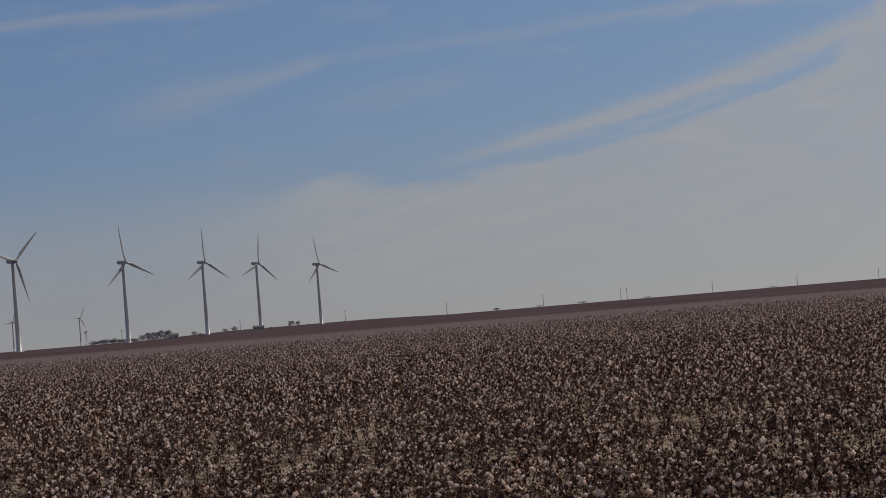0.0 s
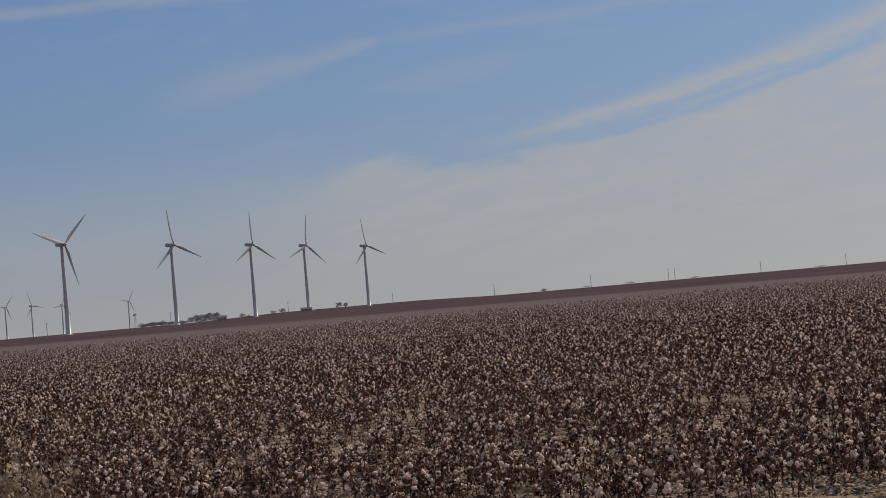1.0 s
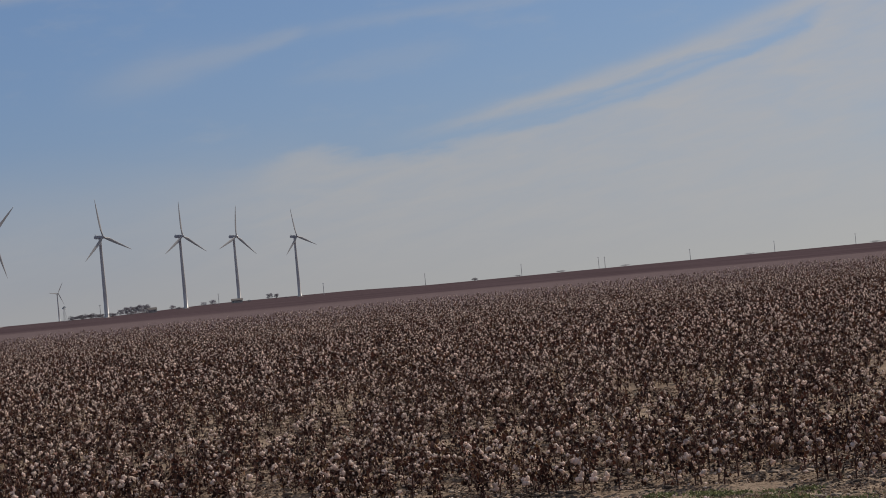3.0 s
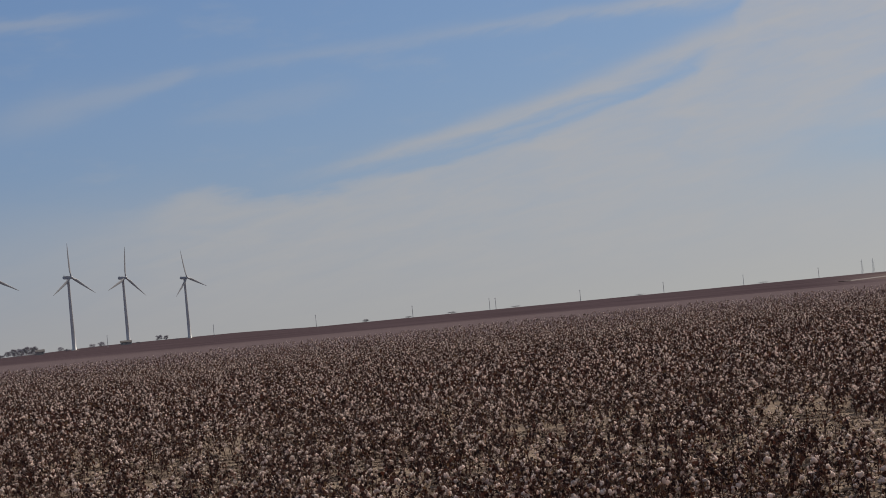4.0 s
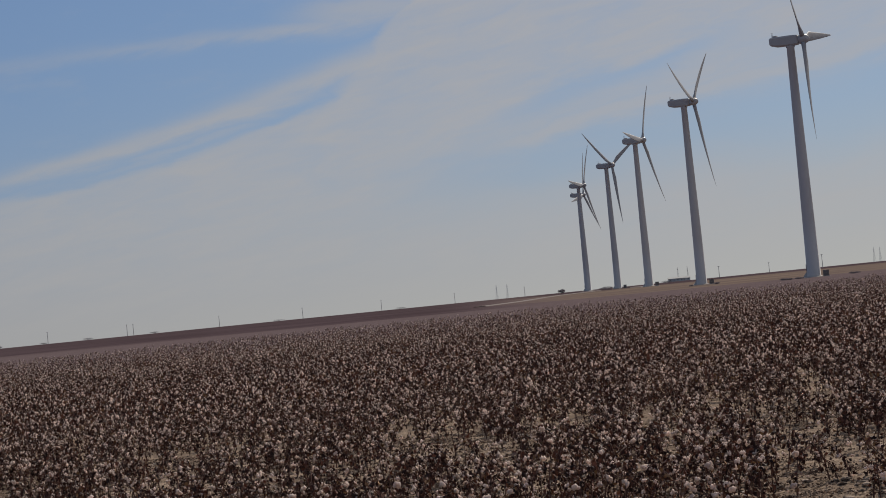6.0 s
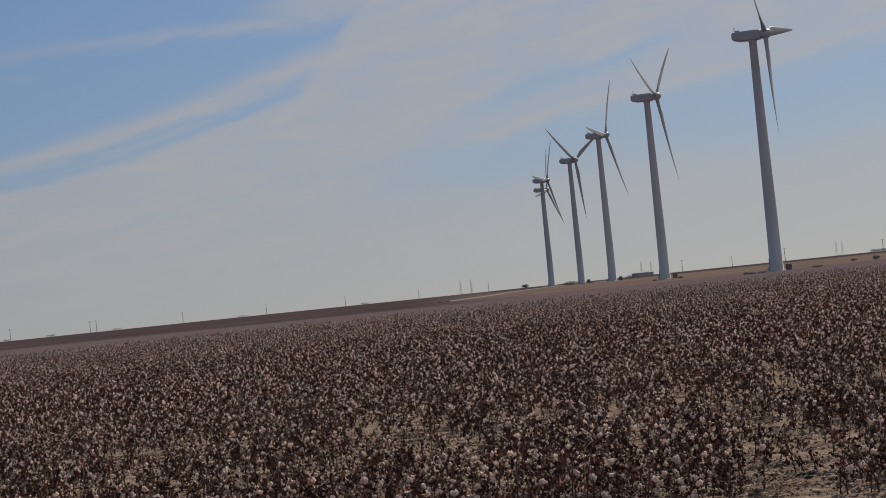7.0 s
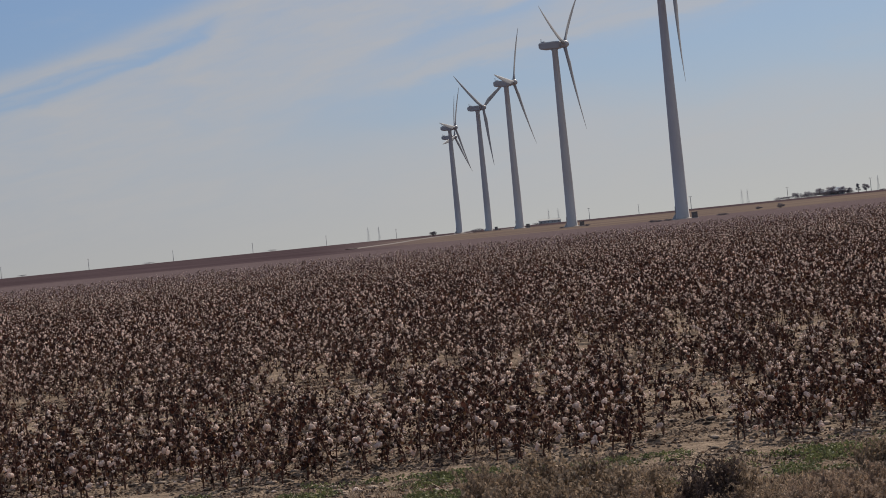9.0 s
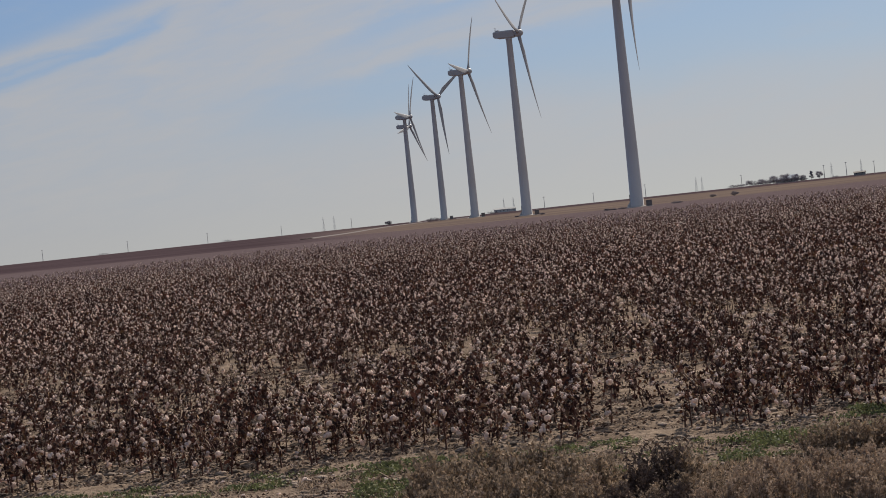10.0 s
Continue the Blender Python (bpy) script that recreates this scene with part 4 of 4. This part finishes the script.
GROVE = "bare-twigged tree beside a distant farmstead, tinted haze grey"
seeds = iter(range(300, 400))
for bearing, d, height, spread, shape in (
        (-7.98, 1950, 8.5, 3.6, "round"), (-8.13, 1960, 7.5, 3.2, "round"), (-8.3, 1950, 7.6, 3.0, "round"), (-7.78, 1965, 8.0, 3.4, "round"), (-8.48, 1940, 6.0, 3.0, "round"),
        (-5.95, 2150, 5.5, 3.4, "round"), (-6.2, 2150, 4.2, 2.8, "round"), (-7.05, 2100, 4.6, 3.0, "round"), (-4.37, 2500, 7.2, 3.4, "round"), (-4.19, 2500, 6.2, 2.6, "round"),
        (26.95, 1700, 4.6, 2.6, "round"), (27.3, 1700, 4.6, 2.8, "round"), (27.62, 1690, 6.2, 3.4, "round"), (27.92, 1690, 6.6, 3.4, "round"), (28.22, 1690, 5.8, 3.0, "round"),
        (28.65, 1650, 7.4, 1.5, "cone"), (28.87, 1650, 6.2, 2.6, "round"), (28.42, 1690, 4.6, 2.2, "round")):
    put_at(tree(np.random.default_rng(next(seeds)), height, spread, hazy_tree_leaf, GROVE, shape), bearing, d, next(seeds) * 37 % 360)
BRUSH = "low dark scrub bush on the flat skyline"
for bearing, d, width, height in (
        (-9.78, 1900, 10, 5.0), (-9.55, 1900, 12, 6.2), (-9.3, 1910, 12, 6.0), (-9.05, 1905, 11, 5.2), (-8.7, 1900, 10, 4.6), (-8.2, 1900, 16, 4.6), (-7.8, 1905, 14, 4.2), (-6.9, 2100, 7, 2.8), (-4.95, 2400, 8, 2.4), (-3.9, 2450, 9, 2.0), (-0.9, 1700, 10, 1.6),
        (1.35, 2300, 8, 3.4), (2.55, 2300, 10, 2.2), (3.75, 2300, 12, 2.8), (5.55, 2300, 12, 2.4), (9.0, 2400, 16, 2.2), (12.4, 2400, 14, 2.4),
        (16.9, 1500, 5.5, 4.0), (19.85, 1450, 10, 2.4), (26.55, 760, 3.4, 1.9), (25.95, 800, 3.2, 1.2), (26.5, 1690, 9, 2.8), (26.72, 1695, 11, 3.2), (27.1, 1700, 15, 4.2), (27.5, 1705, 16, 4.6), (28.1, 1700, 15, 4.0), (27.85, 1702, 13, 4.4), (29.3, 1650, 6, 1.6), (27.3, 1695, 13, 3.4), (27.68, 1695, 12, 4.2), (27.98, 1698, 12, 4.8), (28.3, 1690, 11, 4.2), (28.42, 1692, 8, 3.0),
        (18.2, 1450, 9, 2.4), (18.05, 1440, 6, 2.0)):
    put_at(bush(np.random.default_rng(next(seeds)), width, height, BRUSH, hazy_hedge_leaf), bearing, d)
for bearing, d, width, height in ((24.95, 660, 4.2, 0.9), (23.45, 672, 3.4, 0.7), (23.05, 665, 3.6, 0.8), (23.2, 668, 2.2, 0.6), (21.2, 860, 2.6, 0.8), (20.5, 870, 2.6, 0.6)):
    put_at(bush(np.random.default_rng(next(seeds)), width, height, "low dark brush pile beside a turbine base", hazy_hedge_leaf), bearing, d)


def house(length, depth, eaves, ridge, walls, roof_mat, words, windows=3):
    top = thing("house", Matrix(), words, "house", "farm buildings")
    bm = bmesh.new()
    x, y = length / 2, depth / 2
    rings = [[(sx * x, -y, -0.2), (sx * x, y, -0.2), (sx * x, y, eaves), (sx * x, 0, ridge), (sx * x, -y, eaves)] for sx in (-1, 1)]
    loft(bm, rings)
    wall = part("wall", bm, walls, top)
    for side in (-1, 1):
        bm = bmesh.new()
        drop = (ridge - eaves) / y
        a = [(-x - 0.4, side * (y + 0.5), eaves - 0.5 * drop + 0.06), (-x - 0.4, 0, ridge + 0.06), (-x - 0.4, 0, ridge + 0.26), (-x - 0.4, side * (y + 0.5), eaves - 0.5 * drop + 0.26)]
        loft(bm, [a, [(-p[0], p[1], p[2]) for p in a]])
        part("roof", bm, roof_mat, top)
    for k in range(windows):
        c = -x + length * (k + 0.5) / windows
        bm = bmesh.new()
        box(bm, c - 0.55, c + 0.55, -y - 0.04, -y + 0.02, 1.0, 2.1, 0.01)
        win = part("window", bm, white_wall, wall, "pale window frame")
        bm = bmesh.new()
        box(bm, c - 0.47, c + 0.47, -y - 0.06, -y - 0.045, 1.08, 2.02)
        part("pane", bm, window_glass, win)
    return top


put_at(house(13, 8, 3.0, 4.8, house_wall, dark_roof, "distant brown farmhouse with a dark pitched roof"), -5.28, 2420, 5)
put_at(house(8, 7, 2.8, 4.6, house_wall, dark_roof, "small dark-roofed house beside a grove", 2), -7.62, 1945, 10)
put_at(house(15, 9, 2.8, 4.0, white_wall, metal_roof, "long pale metal barn on the skyline", 4), 20.08, 2050, -18)
put_at(house(8, 7, 2.6, 3.8, white_wall, metal_roof, "pale metal barn on the skyline", 2), 20.36, 2080, -18)
put_at(house(11, 9, 3.2, 5.8, white_wall, blue_roof, "white farmhouse with a pale blue-grey roof among trees", 3), 28.1, 1702, -28)
put_at(house(8, 7, 2.8, 4.4, white_wall, blue_roof, "low pale outbuilding beside the farmhouse", 2), 27.82, 1718, -28)
put_at(house(8, 6, 2.0, 2.8, house_wall, dark_roof, "low brown shed on the skyline", 2), 29.95, 1500, -32)


def windpump():
    """A farm windmill: lattice legs, a many-vaned wheel and a tail."""
    top = thing("farm_windmill", Matrix(), "small lattice farm windmill with a vaned wheel", "windmill")
    h = 10.0
    legs = [((sx * 1.3, sy * 1.3), (sx * 0.15, sy * 0.15)) for sx, sy in ((1, 1), (1, -1), (-1, -1), (-1, 1))]
    for a, b in legs:
        bm = bmesh.new()
        tube(bm, [(a[0], a[1], -0.2), (b[0], b[1], h)], [0.07, 0.05], 4)
        part("leg", bm, steel, top)
    at = lambda k, f: tuple(legs[k][0][i] * (1 - f) + legs[k][1][i] * f for i in (0, 1)) + (h * f,)
    for f in (0.2, 0.42, 0.62, 0.8):
        for k in range(4):
            bm = bmesh.new()
            tube(bm, [at(k, f), at((k + 1) % 4, f)], [0.035, 0.035], 4)
            tube(bm, [at(k, f), at((k + 1) % 4, max(f - 0.19, 0))], [0.025, 0.025], 4)
            part("brace", bm, steel, top)
    for k in range(16):
        a = 2 * math.pi * k / 16
        bm = bmesh.new()
        c, s = math.cos(a), math.sin(a)
        w = 0.2
        rings = [[(0.35 * c - 0.06 * s, -0.6, h + 0.35 * s + 0.06 * c), (0.35 * c + 0.06 * s, -0.64, h + 0.35 * s - 0.06 * c), (0.35 * c, -0.66, h + 0.35 * s)],
                 [(1.3 * c - w * s, -0.5, h + 1.3 * s + w * c), (1.3 * c + w * s, -0.7, h + 1.3 * s - w * c), (1.3 * c, -0.64, h + 1.3 * s)]]
        loft(bm, rings)
        part("vane", bm, steel, top)
    bm = bmesh.new()
    tube(bm, [(0, -0.7, h), (0, 2.2, h)], [0.06, 0.04], 6)
    box(bm, -0.02, 0.02, 1.5, 2.7, h - 0.4, h + 0.45)
    part("tail", bm, steel, top)
    return top


put_at(windpump(), -10.0, 1500, 40)


def lattice_tower(height):
    top = thing("pylon", Matrix(), "slender far-off lattice power pylon on the skyline", "pylon", "far pylons")
    w = height * 0.07
    for sx, sy in ((1, 1), (1, -1), (-1, -1), (-1, 1)):
        bm = bmesh.new()
        tube(bm, [(sx * w, sy * w, -0.3), (sx * w * 0.25, sy * w * 0.25, height * 0.7), (sx * 0.1, sy * 0.1, height)], [0.14, 0.11, 0.08], 4)
        part("leg", bm, steel, top)
    for f in (0.72, 0.84):
        bm = bmesh.new()
        tube(bm, [(-height * 0.13, 0, height * f), (height * 0.13, 0, height * f)], [0.1, 0.1], 4)
        part("crossarm", bm, steel, top)
    for k in range(6):
        f = k / 7
        g = (k + 1) / 7
        bm = bmesh.new()
        a, b = w * (1 - 0.9 * f), w * (1 - 0.9 * g)
        for sy in (-1, 1):
            tube(bm, [(-a, sy * a, height * f), (b, sy * b, height * g)], [0.06, 0.06], 4)
            tube(bm, [(a, sy * a, height * f), (-b, sy * b, height * g)], [0.06, 0.06], 4)
        part("brace", bm, steel, top)
    return top


pylon = put_at(lattice_tower(30), 15.1, 4300, 20)
for bearing, d in ((15.4, 4400), (25.5, 4200), (25.66, 4300), (20.15, 4300), (20.42, 4350), (29.2, 4200), (30.0, 4200)):
    x, y, _ = at_bearing(bearing, d)
    copy_thing(pylon, pose(x, y, float(ground_z(x, y)), 0, 0, 20))
